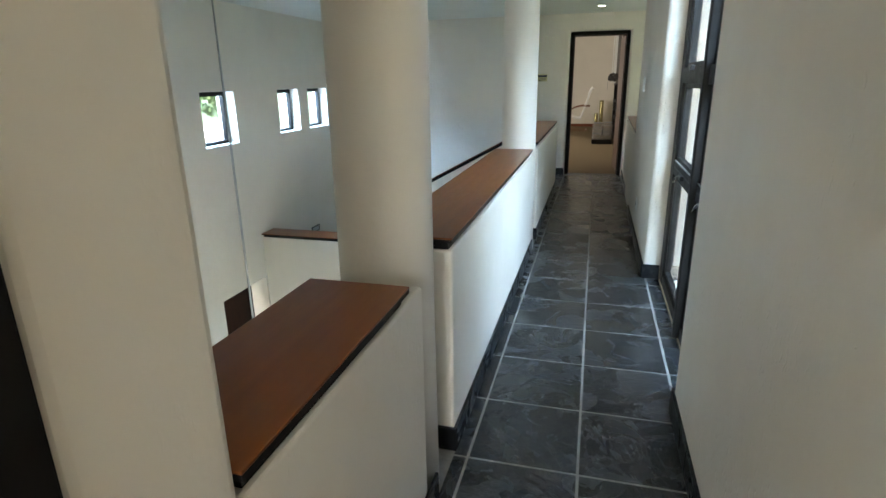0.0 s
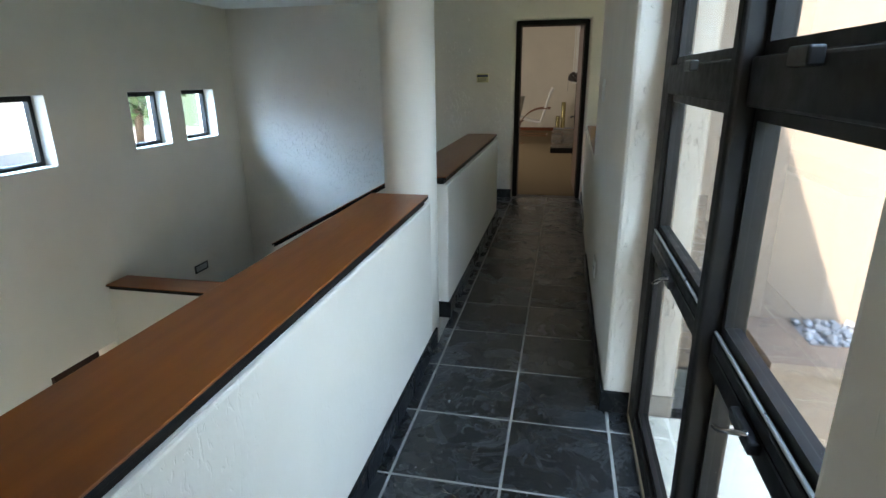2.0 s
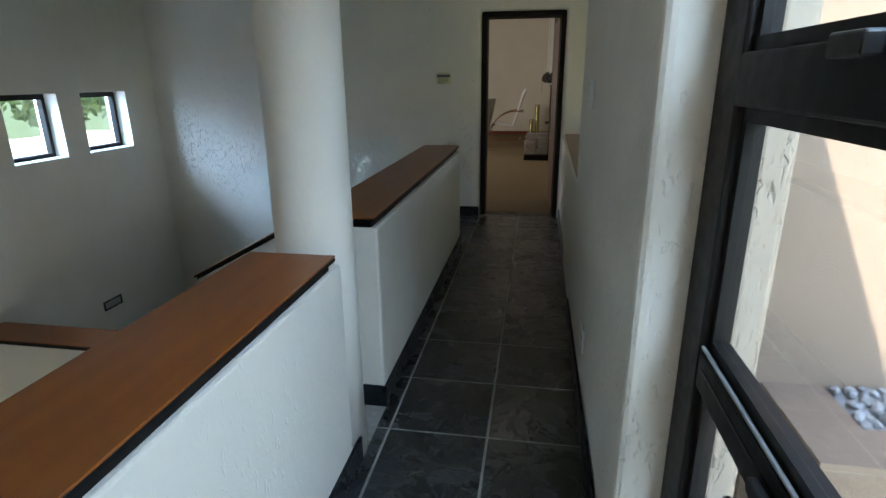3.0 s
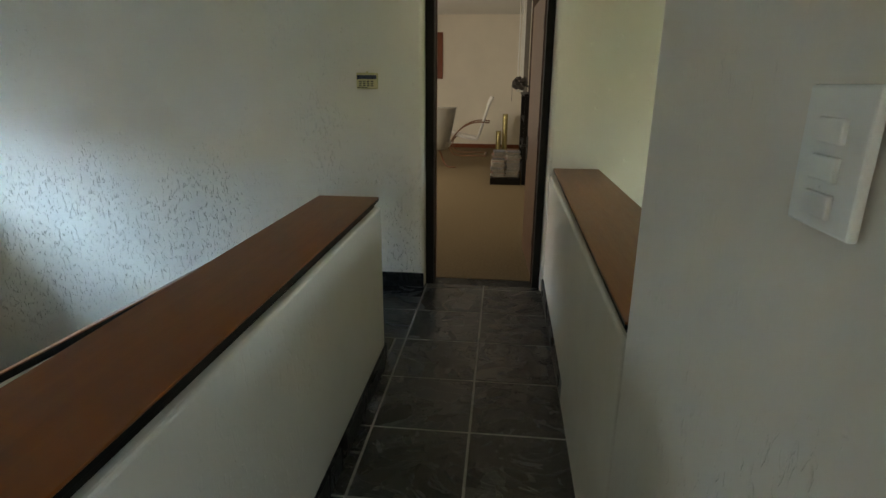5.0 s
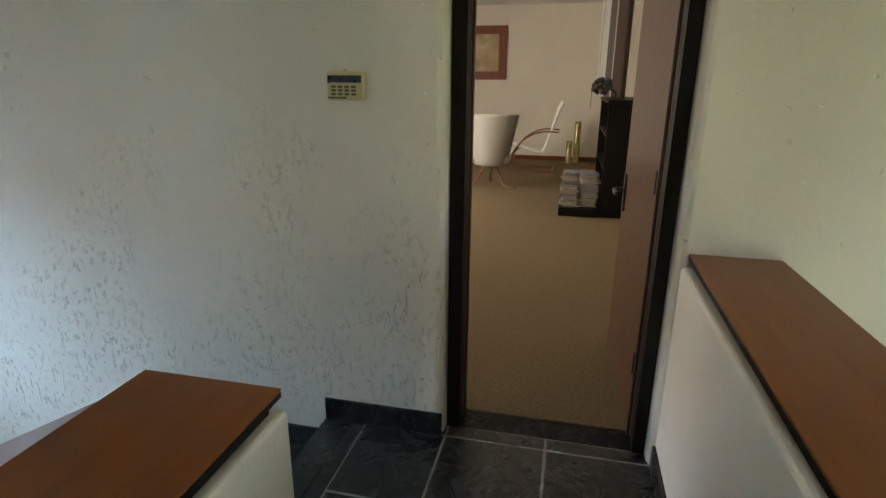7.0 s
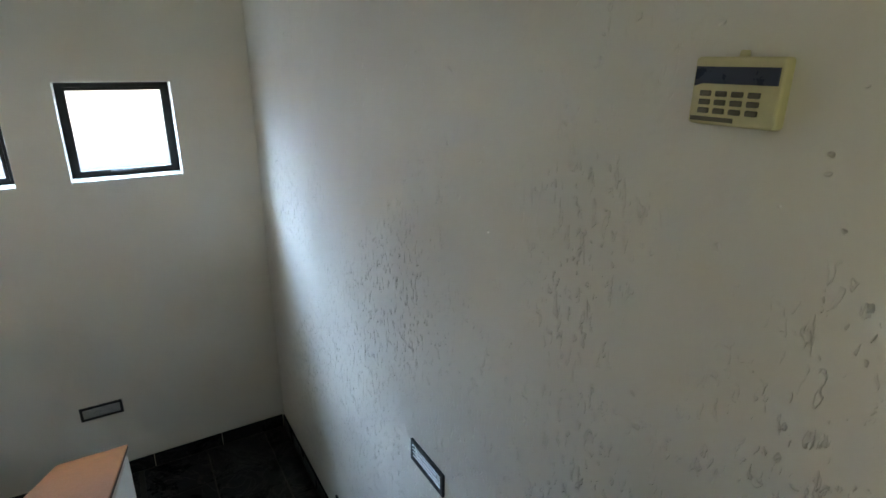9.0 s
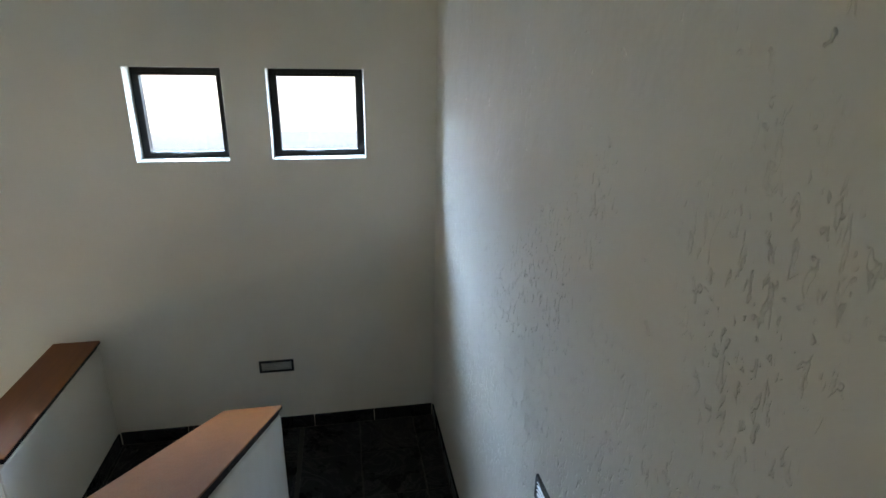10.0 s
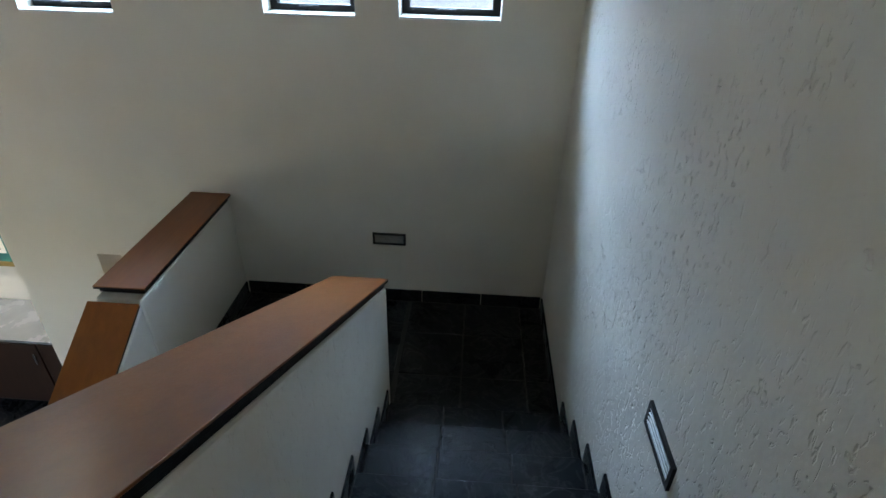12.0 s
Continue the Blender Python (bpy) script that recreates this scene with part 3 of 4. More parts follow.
# ---- wall fittings ----
pad = thing("alarm_keypad", "yellowed plastic alarm keypad with dark blue panel on the wall", "keypad")
body = part("case", cube(0.110, YE - 0.026, 1.33, 0.247, YE - 0.001, 1.428, 0.006, 3), IVORY, pad)
part("display", prism([(0.116, 1.386), (0.128, 1.39), (0.241, 1.39), (0.241, 1.414), (0.116, 1.414)], "y", YE - 0.029, YE - 0.0255), NAVY, pad, "dark blue display strip")
key = mesh_of(cube(-0.0085, -0.003, -0.004, 0.0085, 0.003, 0.004, 0.0015), "key", KEYGREY)
for i in range(4):
    for j in range(3):
        share("key", key, pad, pose(0.136 + i * 0.025, YE - 0.027, 1.376 - j * 0.0125))
part("slot", cube(0.116, YE - 0.0275, 1.342, 0.185, YE - 0.0255, 1.3355), KEYGREY, pad)
part("bump", turned([(0.008, 0), (0.006, 0.010)], 12), IVORY, pad, at=pose(0.178, YE - 0.012, 1.427))


def step_light(at, label):
    """Recessed step light; its local x runs along the wall, y points out of it."""
    t = thing("step_light", label, "wall light", at, "step lights")
    part("frame", panel("y", -0.002, 0.010, (-0.118, 0.118), (-0.046, 0.046), [(-0.102, 0.102, -0.032, 0.032)]), BLACK, t)
    part("backing", cube(-0.100, -0.001, -0.031, 0.100, 0.001, 0.031), LOUVRE, t)
    sl = mesh_of(box(bmesh.new(), -0.101, 0.0, -0.007, 0.101, 0.004, 0.007, 0.0, 2, pose(0, 0.004, 0, -32)), "slat", LOUVRE)
    for k in range(4):
        share("slat", sl, t, pose(0, 0, -0.024 + k * 0.016))
    return t


step_light(pose(XW, 7.567, -0.727, 0, 0, -90), "black-framed louvred step light above the landing")
step_light(pose(-0.757, YE, 0.008, 0, 0, 180), "black-framed louvred step light beside the stairs")

sw = thing("light_switch", "white plastic light switch on the corridor wall", "switch")
part("plate", cube(RIGHT - 0.009, 5.60, 1.245, RIGHT, 5.70, 1.37, 0.003), WHITEPLASTIC, sw)
for z in (1.268, 1.300, 1.332):
    part("rocker", cube(RIGHT - 0.014, 5.63, z - 0.011, RIGHT - 0.008, 5.67, z + 0.011, 0.002), WHITEPLASTIC, sw)
so = thing("wall_socket", "white plastic wall socket above the skirting", "socket")
part("plate", cube(RIGHT - 0.009, 5.27, 0.27, RIGHT, 5.40, 0.375, 0.003), WHITEPLASTIC, so)
for y in (5.31, 5.36):
    part("pin_hole", cube(RIGHT - 0.0095, y - 0.008, 0.31, RIGHT - 0.0085, y + 0.008, 0.335), BLACK, so)

dl = thing("downlight", "small lit recessed downlight with white rim", "ceiling light", pose(0.93, 7.96, CEILING))
part("rim", turned([(0.045, -0.001), (0.055, -0.006), (0.058, -0.001)], 24, False), WHITEPLASTIC, dl, "", True)
part("bulb", turned([(0.044, -0.001), (0.030, -0.004), (0.005, -0.005)], 20), GLOW, dl, "glowing lamp face")
dl2 = thing("ceiling_lamp", "flat round white ceiling lamp, unlit", "ceiling light", pose(-1.42, 7.56, CEILING))
part("rim", turned([(0.19, 0.0), (0.19, -0.02), (0.175, -0.026)], 32), WHITEPLASTIC, dl2, "", True)
part("diffuser", turned([(0.17, -0.0255), (0.12, -0.034), (0.02, -0.037)], 32), WHITE, dl2, "", True)

pc = thing("pendant_cord", "long grey cord hanging from the hall ceiling", "cord")
part("cord", tube([(-1.44, 3.69, CEILING - 0.02), (-1.442, 3.69, 1.0), (-1.44, 3.69, -0.4), (-1.44, 3.69, -1.5)], 0.008, 8), worn("grey_cord", (0.45, 0.45, 0.43), 0.8), pc, "", True)
part("ceiling_rose", turned([(0.05, 0.0), (0.045, -0.02), (0.015, -0.035)], 20), WHITEPLASTIC, pc, "", True, pose(-1.44, 3.69, CEILING))
part("lamp_socket", turned([(0.012, 0.08), (0.028, 0.05), (0.028, 0.0)], 16), BLACK, pc, "", True, pose(-1.44, 3.69, -1.58))

# ---- lower gallery ----
pic = thing("framed_print", "framed print with teal mount on the gallery wall", "picture")
part("frame", panel("x", -3.668, -3.640, (3.28, 4.075), (-1.640, -1.115), [(3.325, 4.030, -1.595, -1.160)]), GILT, pic)
part("mount", cube(-3.667, 3.32, -1.60, -3.655, 4.035, -1.155), TEAL, pic)
part("inner_mount", panel("x", -3.655, -3.650, (3.46, 3.91), (-1.50, -1.25), [(3.50, 3.87, -1.465, -1.285)]), WHITE, pic)
part("print", cube(-3.655, 3.495, -1.47, -3.652, 3.875, -1.28), worn("print_ink", (0.30, 0.22, 0.12), 0.6, scale=14, amount=0.8), pic)
sb = thing("sideboard", "dark brown sideboard with a grey stone top", "sideboard")
part("top", cube(-3.665, 2.2, -2.075, -3.10, 5.1, -2.045, 0.004), worn("grey_stone_top", (0.20, 0.22, 0.23), 0.25, scale=6), sb)
part("body", cube(-3.66, 2.25, LOW + 0.06, -3.13, 5.05, -2.077, 0.003), DOORWOOD, sb)
part("plinth", cube(-3.66, 2.30, LOW + 0.002, -3.17, 5.0, LOW + 0.058), BLACK, sb)
for k in range(4):
    y = 2.28 + k * 0.69
    d = part("drawer_front", cube(-3.129, y, LOW + 0.09, -3.112, y + 0.67, -2.10, 0.003), DOORWOOD, sb)
    part("handle", cube(-3.111, y + 0.62, -2.32, -3.095, y + 0.635, -2.20, 0.003), CHROME, d, "small bright handle")
dd = thing("door_2", "dark brown wooden door of the lower hall", "door", kind="structure")
part("leaf", cube(-3.665, 6.00, LOW + 0.01, -3.625, 6.78, -0.92, 0.003), DOORWOOD, dd)
part("door_frame", cube(-3.668, 6.782, LOW + 0.002, -3.60, 6.86, -0.86, 0.003), BLACKWOOD, dd)

# ---- study ----
structure("baseboard_study", cube(-2.8, 17.43, 0.0, 1.95, 17.45, 0.085, 0.004), RUSSET, "brown wooden skirting board of the study", "baseboard")
art = thing("painting", "painting in a broad russet wooden frame on the wall", "picture")
part("frame", panel("y", 17.405, 17.448, (-1.02, -0.28), (1.46, 2.40), [(-0.885, -0.42, 1.605, 2.255)]), RUSSET, art)
part("canvas", cube(-0.895, 17.425, 1.595, -0.41, 17.435, 2.265), worn("pale_painting", (0.62, 0.48, 0.30), 0.7, scale=3, amount=0.6), art)

ch = thing("lounge_chair", "white leather cantilever lounge chair on bent wooden runners", "armchair", pose(0.42, 16.24, 0))
prof = arc([(-0.40, 0.40), (-0.37, 0.435), (-0.15, 0.37), (0.08, 0.33), (0.15, 0.36), (0.24, 0.62), (0.35, 0.98), (0.42, 1.11)], 6)
bm = bmesh.new()
rows = []
for i, q in enumerate(prof):
    d = (prof[min(i + 1, len(prof) - 1)] - prof[max(i - 1, 0)]).normalized()
    nrm = Vector((-d.y, d.x))
    ring = []
    for y, off in ((-0.26, 0.0), (-0.24, 0.028), (0.24, 0.028), (0.26, 0.0), (0.24, -0.022), (-0.24, -0.022)):
        ring.append(bm.verts.new((q.x + nrm.x * off, y, q.y + nrm.y * off)))
    rows.append(ring)
for a, b in zip(rows, rows[1:]):
    for i in range(6):
        bm.faces.new((a[i], a[(i + 1) % 6], b[(i + 1) % 6], b[i]))
bm.faces.new(rows[0])
bm.faces.new(rows[-1])
part("seat", bm, WHITE, ch, "white leather seat and back", True)
part("headrest", box(bmesh.new(), -0.035, -0.24, -0.10, 0.035, 0.24, 0.10, 0.03, 3, pose(0.365, 0, 1.04, 0, 24)), WHITE, ch, "", True)
for y in (-0.29, 0.29):
    part("runner", tube(arc([(0.34, y, 0.012), (0.0, y, 0.012), (-0.26, y, 0.015), (-0.37, y, 0.10), (-0.37, y, 0.27), (-0.23, y, 0.475), (-0.04, y, 0.605), (0.16, y, 0.655), (0.37, y, 0.645)], 6), 0.026, 8, 0.5), BENT, ch, "", True)
part("cross_bar", tube([(0.30, -0.30, 0.014), (0.30, 0.30, 0.014)], 0.018, 8, 0.6), BENT, ch)
part("cross_bar", tube([(-0.30, -0.30, 0.34), (-0.30, 0.30, 0.34)], 0.016, 8), BENT, ch)

tub = thing("swivel_chair", "pale grey leather chair with its back turned, wooden foot", "armchair", pose(-0.10, 14.30, 0))
bm = bmesh.new()
rows = []
for z, w, dep, yy in ((0.30, 0.22, 0.05, 0.0), (0.34, 0.24, 0.06, 0.0), (0.62, 0.31, 0.06, -0.03), (0.96, 0.38, 0.05, -0.08), (0.998, 0.39, 0.035, -0.09)):
    rows.append([bm.verts.new((w * sx, yy + dep * sy + (0.10 * (abs(sx) ** 2)), z)) for sx, sy in
                 ((-1, 0.3), (-0.6, -1), (0, -1.2), (0.6, -1), (1, 0.3), (0.6, 1), (0, 0.8), (-0.6, 1))])
for a, b in zip(rows, rows[1:]):
    for i in range(8):
        bm.faces.new((a[i], a[(i + 1) % 8], b[(i + 1) % 8], b[i]))
bm.faces.new(rows[0])
bm.faces.new(rows[-1])
part("backrest", bm, GREYCLOTH, tub, "", True)
part("seat", cube(-0.26, 0.05, 0.32, 0.26, 0.55, 0.44, 0.04, 3), GREYCLOTH, tub)
part("post", tube([(0, 0.25, 0.05), (0, 0.25, 0.33)], 0.025, 10), CHROME, tub, "", True)
for s in (-1, 1):
    part("leg", tube(arc([(0.02 * s, 0.25, 0.30), (0.10 * s, 0.2, 0.24), (0.17 * s, 0.12, 0.09), (0.25 * s, 0.06, 0.02), (0.38 * s, 0.0, 0.014)], 6), 0.020, 8, 0.6), BENT, tub, "", True)

for x, y, hgt, r in ((1.10, 17.18, 0.75, 0.058), (0.968, 17.07, 0.405, 0.054)):
    v = thing("brass_cylinder", "polished brass shell-case vase on the carpet", "vase", pose(x, y, 0), "brass vases")
    part("body", turned([(r + 0.006, 0.0), (r + 0.006, 0.008), (r, 0.014), (r * 0.98, hgt * 0.9), (r * 0.94, hgt), (r * 0.88, hgt), (r * 0.88, hgt - 0.05)], 24), BRASS, v, "", True)

pl = thing("hearth_plinth", "low black plinth on the carpet under magazines", "plinth")
part("slab", cube(0.895, 12.82, 0.001, 1.320, 14.55, 0.094, 0.008), BLACKWOOD, pl)
random.seed(5)
cols = [worn("magazine_cover_%s" % c, rgb, 0.3, scale=25, amount=0.5) for c, rgb in
        (("red", (0.35, 0.08, 0.05)), ("pale", (0.60, 0.58, 0.54)), ("blue", (0.10, 0.14, 0.22)), ("ochre", (0.42, 0.30, 0.14)), ("dark", (0.06, 0.06, 0.06)))]
for sx, sy, count in ((1.005, 13.02, 15), (1.205, 13.04, 21), (1.01, 13.42, 19), (1.20, 13.44, 22)):
    z = 0.0945
    for k in range(count):
        hgt = random.uniform(0.010, 0.022)
        w, l = random.uniform(0.086, 0.098), random.uniform(0.13, 0.145)
        mg = thing("magazine", "glossy magazine in a stack on the plinth", "magazine", pose(sx + random.uniform(-0.012, 0.012), sy + random.uniform(-0.015, 0.015), z, 0, 0, random.uniform(-7, 7)), "magazines")
        part("page_block", cube(-w + 0.002, -l + 0.002, 0.001, w, l - 0.002, hgt - 0.002), PAPER, mg)
        part("cover", cube(-w, -l, hgt - 0.002, w + 0.001, l, hgt - 0.0004), cols[random.randrange(5)], mg)
        z += hgt
cb = thing("media_cabinet", "tall black wooden cabinet with open shelves by the plinth", "cabinet")
part("side", cube(1.335, 12.86, 0.001, 1.945, 12.90, 1.205, 0.003), BLACKWOOD, cb)
part("side", cube(1.335, 14.51, 0.001, 1.945, 14.55, 1.205, 0.003), BLACKWOOD, cb)
part("top", cube(1.322, 12.84, 1.206, 1.948, 14.57, 1.240, 0.003), BLACKWOOD, cb)
part("back", cube(1.90, 12.901, 0.078, 1.945, 14.509, 1.20), BLACKWOOD, cb)
for z in (0.078, 0.48, 0.84):
    part("shelf", cube(1.345, 12.902, z, 1.899, 14.508, z + 0.03), BLACKWOOD, cb)
rnd = random.Random(8)
for z in (0.1085, 0.5105):
    y = 12.95
    for k in range(5):
        w = rnd.uniform(0.03, 0.05)
        bk = thing("book", "pale book upright on the black cabinet shelf", "book", pose(1.37, y, z), "books on the shelf")
        part("pages", cube(0.004, 0.002, 0.002, 0.17, w - 0.002, 0.215), PAPER, bk)
        part("cover", cube(0.0, 0.0, 0.0, 0.003, w, 0.22), cols[rnd.randrange(5)], bk)
        y += w + 0.004
lamp = thing("table_lamp", "dark cluster-shaped lamp on the black cabinet", "lamp", pose(1.345, 13.2, 1.242))
part("base", turned([(0.07, 0), (0.06, 0.015), (0.012, 0.03), (0.012, 0.06)], 18), BLACK, lamp, "", True, pose(0.07, 0, 0))
part("neck", tube(arc([(0.07, 0, 0.05), (0.04, 0, 0.09), (-0.03, 0, 0.11)], 5), 0.012, 8), BLACK, lamp, "", True)
bm = bmesh.new()
for k in range(16):
    a, e = k * 2.4, -0.9 + 1.8 * k / 15
    r = math.sqrt(max(0.05, 1 - e * e))
    bmesh.ops.create_icosphere(bm, subdivisions=1, radius=rnd.uniform(0.030, 0.045),
                               matrix=Matrix.Translation((-0.085 + 0.085 * r * math.cos(a), 0.085 * r * math.sin(a), 0.135 + 0.07 * e)))
part("head", bm, LAMPMETAL, lamp, "dark clustered lamp head")
part("pull_cord", tube([(-0.186, 0, 0.12), (-0.188, 0, -0.11)], 0.003, 6), LAMPMETAL, lamp)
pole = thing("window_blind", "white framed window blind beside the curtain", "blind")
for x in (1.262, 1.300):
    part("pole", tube([(x, 14.48, 1.241), (x, 14.48, STUDY_TOP - 0.01)], 0.010, 10), WHITEPLASTIC, pole, "", True)
part("slat_stack", cube(1.315, 14.47, 1.241, 1.350, 14.50, STUDY_TOP - 0.01, 0.003), WHITEPLASTIC, pole)
part("side_panel", cube(1.352, 14.46, 1.241, 1.425, 14.50, STUDY_TOP - 0.01, 0.003), BLINDGREY, pole, "grey blind side panel")
cu = thing("curtain", "dark brown curtain drawn to the side", "curtain")
bm = bmesh.new()
line = [(1.46 + 0.03 * math.sin(i * 1.9), 13.5 + i * 0.04) for i in range(26)]
lo = [bm.verts.new((x, y, 1.242)) for x, y in line] + [bm.verts.new((x + 0.05, y, 1.242)) for x, y in reversed(line)]
hi = [bm.verts.new((v.co.x, v.co.y, STUDY_TOP - 0.01)) for v in lo]
for i in range(len(lo)):
    j = (i + 1) % len(lo)
    bm.faces.new((lo[i], lo[j], hi[j], hi[i]))
part("cloth", bm, worn("curtain_cloth", (0.05, 0.03, 0.02), 0.9, scale=60), cu, "", True)

# ---- outside ----
structure("ground", cube(-300, -300, -3.4, 300, 300, LOW - 0.21), GRASS, "lawn and garden ground", "ground")
structure("terrace_west", cube(-14.0, -6.0, LOW - 0.2, -3.86, 20.0, -0.22), worn("pale_gravel", (0.62, 0.58, 0.50), 0.9, scale=12, amount=0.4, bump=0.6), "pale gravel garden terrace in the sun", "ground")
structure("pavement", cube(1.64, -3.0, LOW - 0.20, 9.0, 5.94, LOW - 0.06), CREAM, "pale paved courtyard in the sun", "pavement")
pool = thing("pond", "dark green covered garden pond in the courtyard", "pond")
part("cover", cube(1.95, 3.2, LOW - 0.058, 2.9, 5.6, LOW + 0.10, 0.02), POOL, pool)
part("rim", panel("x", 1.90, 1.948, (3.15, 5.65), (LOW - 0.058, LOW + 0.16)), STUCCO, pool)
planter = thing("planter", "beige rendered planter topped with grey pebbles", "planter")
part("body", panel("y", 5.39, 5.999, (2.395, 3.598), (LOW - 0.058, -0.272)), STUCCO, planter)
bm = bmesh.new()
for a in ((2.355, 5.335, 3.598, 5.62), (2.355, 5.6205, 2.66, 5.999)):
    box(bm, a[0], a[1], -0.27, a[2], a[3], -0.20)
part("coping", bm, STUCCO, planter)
part("gravel_bed", cube(2.662, 5.622, -0.27, 3.598, 5.999, -0.225), STONE, planter)
random.seed(11)
pebbles = []
for k in range(6):
    bm = bmesh.new()
    bmesh.ops.create_icosphere(bm, subdivisions=1, radius=1)
    for v in bm.verts:
        v.co = Vector((v.co.x, v.co.y * random.uniform(0.7, 1.0), v.co.z * 0.65)) * random.uniform(0.75, 1.1)
    pebbles.append(mesh_of(bm, "pebble", STONE))
for i in range(15):
    for j in range(7):
        s = random.uniform(0.025, 0.042)
        o = share("pebble", random.choice(pebbles), planter, pose(2.70 + i * 0.058 + random.uniform(-0.02, 0.02), 5.66 + j * 0.05 + random.uniform(-0.015, 0.015), -0.215 + random.uniform(0, 0.035),
                  random.uniform(0, 60), random.uniform(0, 60), random.uniform(0, 360)) @ Matrix.Diagonal((s, s, s, 1)))
nb = thing("neighbouring_house", "cream painted house with a tiled roof beyond the garden", "house")
part("wall", panel("x", -9.2, -9.0, (2.0, 11.2), (-0.219, 2.6)), CREAM, nb)
part("roof", prism([(-9.6, 2.45), (-8.5, 2.45), (-8.5, 2.52), (-9.6, 3.4)], "y", 1.7, 11.5), worn("grey_roof_tile", (0.22, 0.21, 0.20), 0.8, scale=8), nb)
part("plinth", cube(-8.999, 2.0, -0.219, -8.94, 11.2, 0.1), worn("grey_plinth", (0.45, 0.46, 0.46), 0.8), nb)


def tree(x, y, z, height, spread, seed):
    rnd = random.Random(seed)
    t = thing("tree", "leafy green garden tree with a slender trunk", "tree", pose(x, y, z), "garden trees")
    part("trunk", tube([(0, 0, 0), (0.06, 0.03, height * 0.35), (0.02, -0.05, height * 0.7), (0.1, 0.05, height * 0.9)], 0.09, 8), BARK, t, "", True)
    for k in range(6):
        a = rnd.uniform(0, 6.28)
        b0 = height * rnd.uniform(0.35, 0.7)
        part("limb", tube([(0.04, 0, b0), (math.cos(a) * spread * 0.4, math.sin(a) * spread * 0.4, b0 + 0.3 * spread), (math.cos(a) * spread * 0.75, math.sin(a) * spread * 0.75, b0 + 0.5 * spread)], 0.03, 6), BARK, t, "", True)
    verts, faces = [], []
    for k in range(2600):
        while True:
            p = Vector((rnd.uniform(-1, 1), rnd.uniform(-1, 1), rnd.uniform(-1, 1)))
            if p.length < 1 and noise.noise(p * 2.3 + Vector((seed, 0, 0))) > -0.18:
                break
        c = Vector((p.x * spread, p.y * spread, height * 0.72 + p.z * spread * 0.95))
        u = Vector((rnd.gauss(0, 1), rnd.gauss(0, 1), rnd.gauss(0, 1))).normalized()
        v = u.orthogonal().normalized()
        s = rnd.uniform(0.06, 0.13)
        n = len(verts)
        verts += [c - u * s, c + v * s * 0.4, c + u * s, c - v * s * 0.4]
        faces.append((n, n + 1, n + 2, n + 3))
    me = bpy.data.meshes.new("crown")
    me.from_pydata([tuple(v) for v in verts], [], faces)
    me.materials.append(LEAF)
    crown = new("crown", me)
    crown.parent = t
    return t


tree(-7.4, 12.0, -0.22, 2.6, 1.15, 3)
tree(7.0, 7.2, LOW - 0.2, 4.4, 1.6, 21)


# ---- slate pieces: floor, steps, skirtings ----
def tile_mesh(w, l, t=0.012, ch=0.003):
    bm = bmesh.new()
    lo = [bm.verts.new((x * w / 2, y * l / 2, -t)) for x, y in ((-1, -1), (1, -1), (1, 1), (-1, 1))]
    md = [bm.verts.new((x * w / 2, y * l / 2, -ch)) for x, y in ((-1, -1), (1, -1), (1, 1), (-1, 1))]
    hi = [bm.verts.new((x * (w / 2 - ch), y * (l / 2 - ch), 0)) for x, y in ((-1, -1), (1, -1), (1, 1), (-1, 1))]
    bm.faces.new(hi)
    for a, b in ((lo, md), (md, hi)):
        for i in range(4):
            bm.faces.new((a[i], a[(i + 1) % 4], b[(i + 1) % 4], b[i]))
    return bm


MESHES = {}


def piece(name, w, l, material, parent, at, t=0.012):
    k = (name, round(w, 3), round(l, 3), t, material.name)
    if k not in MESHES:
        MESHES[k] = mesh_of(tile_mesh(w, l, t), name, material)
    return share(name, MESHES[k], parent, at)


rt = random.Random(2)
floor_ob = bpy.data.objects["floor"]
J = 0.0036


def jolt():
    return rt.uniform(-0.0006, 0.0006)


def cells(x0, x1, y0, y1, x_off=0.0, y_off=0.0, row=0.409):
    def cuts(a, b, off, step):
        k0 = math.ceil((a - off + 0.02) / step)
        out = [a]
        while off + k0 * step < b - 0.02:
            out.append(off + k0 * step)
            k0 += 1
        return out + [b]
    xs, ys = cuts(x0, x1, x_off, 0.405), cuts(y0, y1, y_off, row)
    return [(a, b, c, d) for a, b in zip(xs, xs[1:]) for c, d in zip(ys, ys[1:])]


def lay(parent, area, z, x_off, y_off, stone=SLATE):
    for a, b, c, d in cells(*area, x_off=x_off, y_off=y_off):
        piece("tile", b - a - 2 * J, d - c - 2 * J, stone, parent, pose((a + b) / 2, (c + d) / 2, z + jolt(), rt.uniform(-0.05, 0.05), rt.uniform(-0.05, 0.05)))


lay(floor_ob, (FACE + 0.001, RIGHT + 0.02, -1.9, 7.881), 0.0, 0.548 - 0.405, 4.200)
lay(floor_ob, (0.20, RIGHT + 0.02, 7.881, 8.775), 0.0, 0.548 - 0.405, 4.200)
lay(floor_ob, (0.236, FACE - 0.001, 7.622, 7.732), 0.0, 0.548 - 0.405, 4.200)
lay(floor_ob, (1.352, 1.440, GY0, GY1), 0.0, 0.548 - 0.405, 4.200)
lay(floor_ob, (0.20, FACE - 0.001, 7.735, 7.881), 0.0, 0.548 - 0.405, 4.200)
landing = bpy.data.objects["stair_landing"]
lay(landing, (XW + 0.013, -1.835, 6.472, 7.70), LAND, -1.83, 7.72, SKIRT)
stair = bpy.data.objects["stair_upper"]
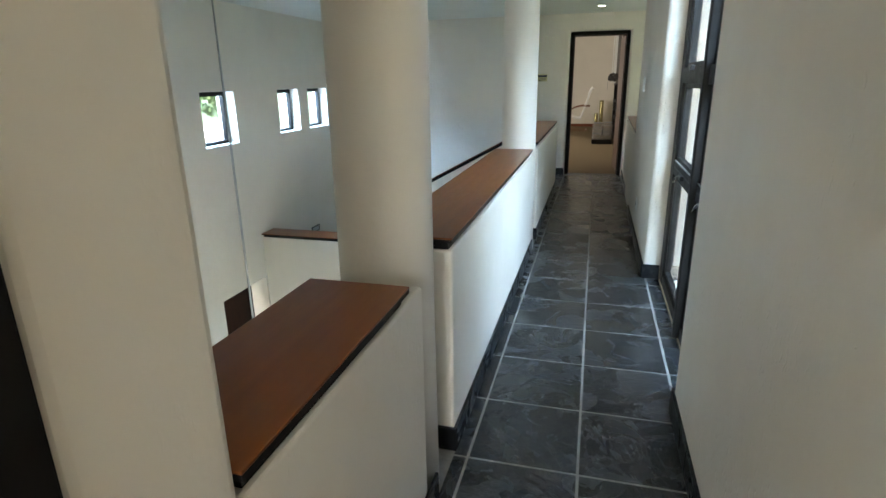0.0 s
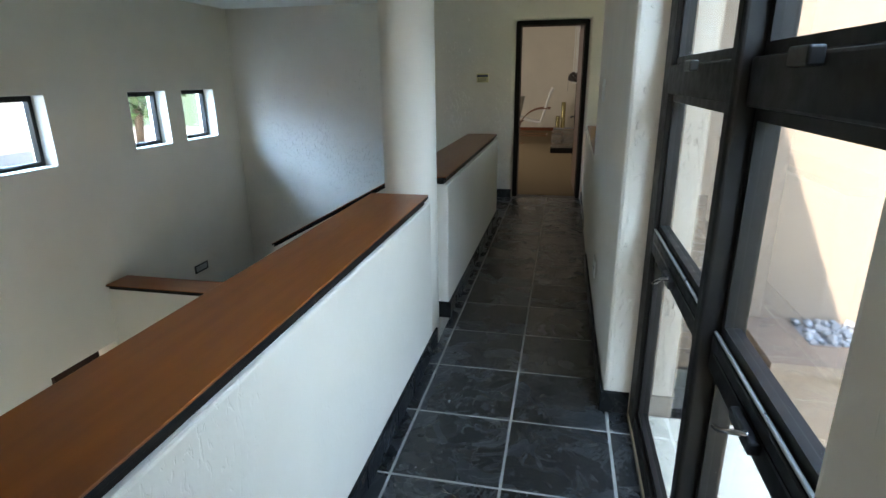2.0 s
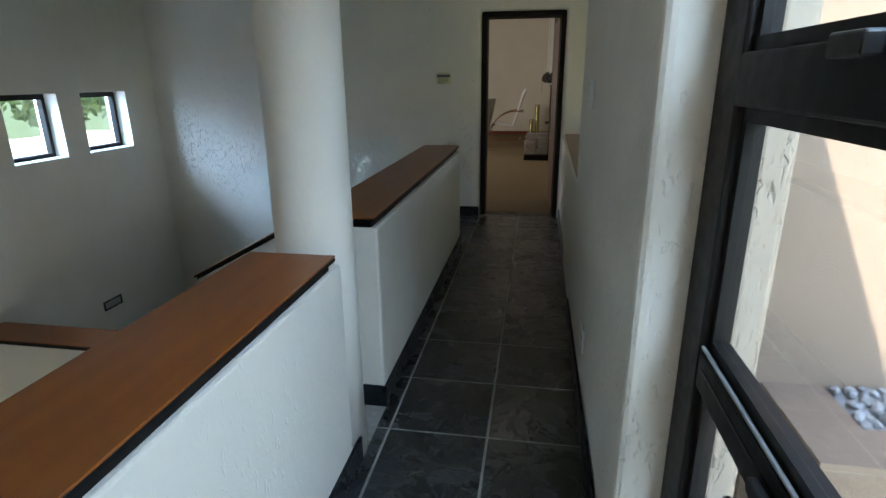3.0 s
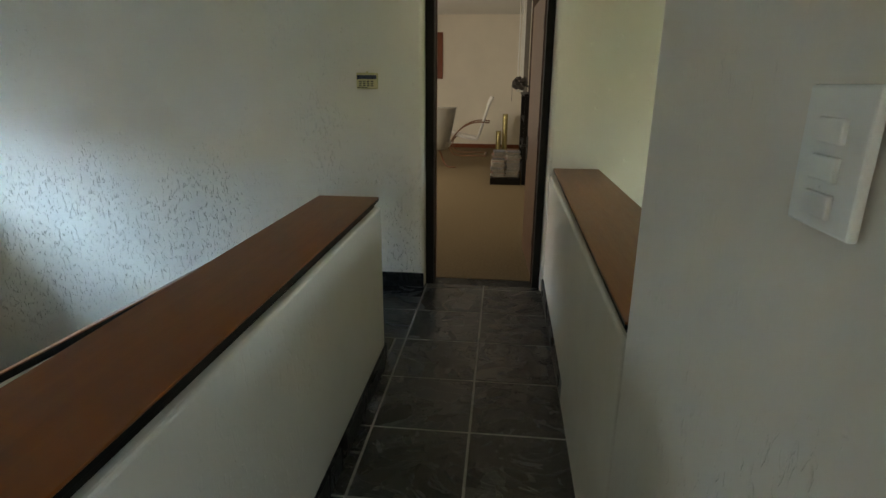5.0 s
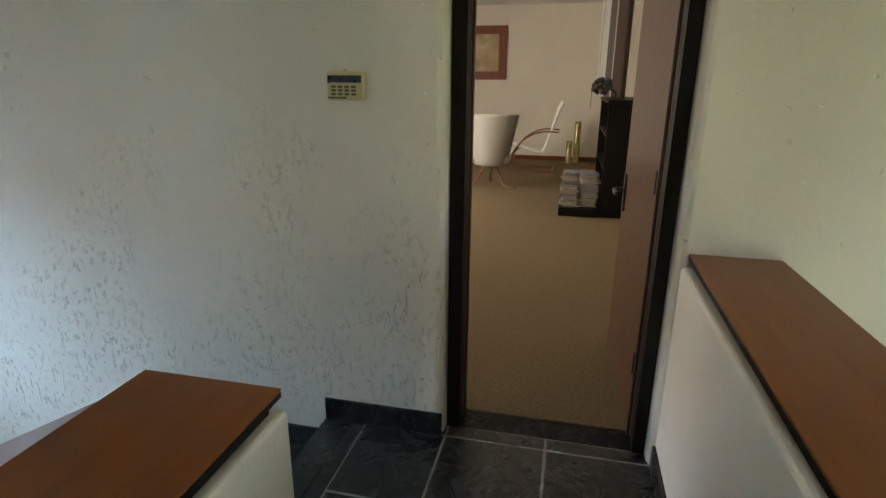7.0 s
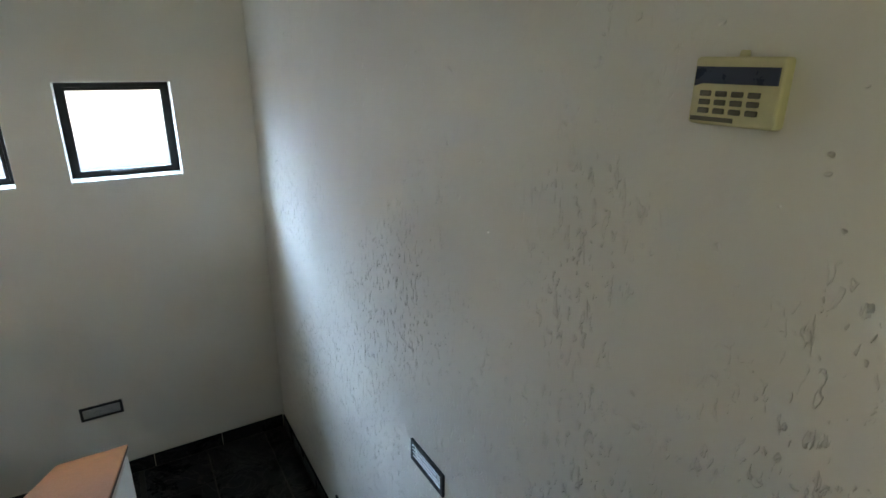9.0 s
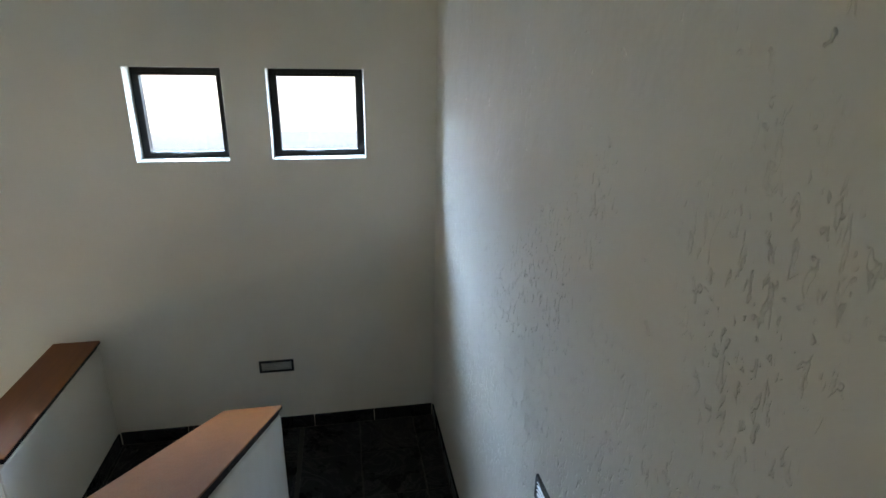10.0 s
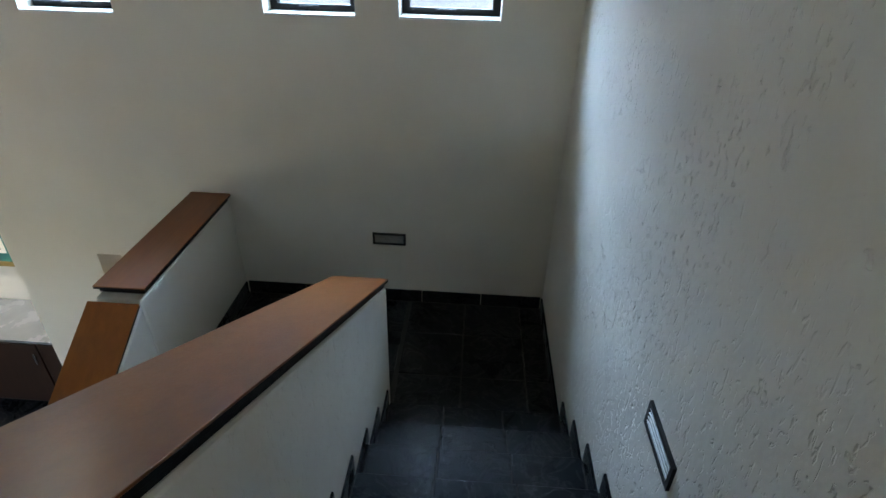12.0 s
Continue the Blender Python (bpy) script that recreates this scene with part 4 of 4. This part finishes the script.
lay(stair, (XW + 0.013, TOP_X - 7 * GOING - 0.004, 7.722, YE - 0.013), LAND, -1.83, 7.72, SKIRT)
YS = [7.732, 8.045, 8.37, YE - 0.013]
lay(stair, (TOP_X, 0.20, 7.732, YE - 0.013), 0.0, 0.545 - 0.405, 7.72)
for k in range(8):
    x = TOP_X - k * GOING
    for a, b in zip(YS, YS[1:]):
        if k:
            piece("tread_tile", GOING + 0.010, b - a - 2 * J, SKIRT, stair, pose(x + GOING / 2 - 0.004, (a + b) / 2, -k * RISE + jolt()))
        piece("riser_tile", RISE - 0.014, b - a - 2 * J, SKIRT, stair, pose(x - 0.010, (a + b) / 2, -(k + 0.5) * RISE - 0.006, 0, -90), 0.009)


def skirting(name, axis, face, sign, a, b, z=0.0, h=SKIRT_H):
    """Slate skirting along a wall face; sign: the way out of the wall."""
    base = thing(name, "dark slate skirting tiles", "baseboard", kind="structure")
    n = max(1, round((b - a) / 0.405))
    for k in range(n):
        p0, p1 = a + (b - a) * k / n, a + (b - a) * (k + 1) / n
        m = (p0 + p1) / 2
        at = pose(face + sign * 0.012, m, z + h / 2, 0, 90 * sign) if axis == "x" else pose(m, face + sign * 0.012, z + h / 2, -90 * sign)
        if axis == "x":
            piece("skirting_tile", h, p1 - p0 - 0.004, SKIRT, base, at, 0.0115)
        else:
            piece("skirting_tile", p1 - p0 - 0.004, h, SKIRT, base, at, 0.0115)
    return base


skirting("baseboard", "x", FACE, 1, 0.986, 1.93)
skirting("baseboard", "x", FACE, 1, 2.185, 4.82)
skirting("baseboard", "y", 2.185, -1, 0.24, FACE + 0.012)
skirting("baseboard", "x", FACE, 1, 5.165, 7.607)
skirting("baseboard", "y", 5.175, -1, 0.24, FACE + 0.012)
skirting("baseboard", "y", 7.607, 1, 0.24, FACE + 0.012)
skirting("baseboard", "x", RIGHT, -1, -1.9, 2.66)
skirting("baseboard", "x", RIGHT, -1, 4.352, 6.31)
skirting("baseboard", "y", 4.352, -1, RIGHT - 0.012, 1.44)
skirting("baseboard", "y", 2.660, 1, RIGHT - 0.012, 1.44)
skirting("baseboard", "x", 1.357, -1, 6.32, YE - 0.013)
skirting("baseboard", "y", YE, -1, 0.02, 0.535)
skirting("baseboard", "x", XW, 1, 6.474, YE - 0.013, LAND)
skirting("baseboard", "y", YE, -1, XW + 0.013, TOP_X - 7 * GOING, LAND)
skirting("baseboard", "y", 6.46, 1, XW + 0.013, -1.84, LAND)
skirting("baseboard", "x", -1.955, -1, 7.47, 7.715, LAND)
for face, sign in ((YE, -1), (7.718, 1)):
    base = thing("baseboard", "stepped dark slate skirting beside the stairs", "baseboard", kind="structure")
    for k in range(1, 8):
        x1 = TOP_X - (k - 1) * GOING - 0.012
        x0 = TOP_X - k * GOING - 0.012
        piece("skirting_tile", GOING - 0.002, SKIRT_H, SKIRT, base, pose((x0 + x1) / 2, face + sign * 0.012, -k * RISE + SKIRT_H / 2, -90 * sign), 0.0115)
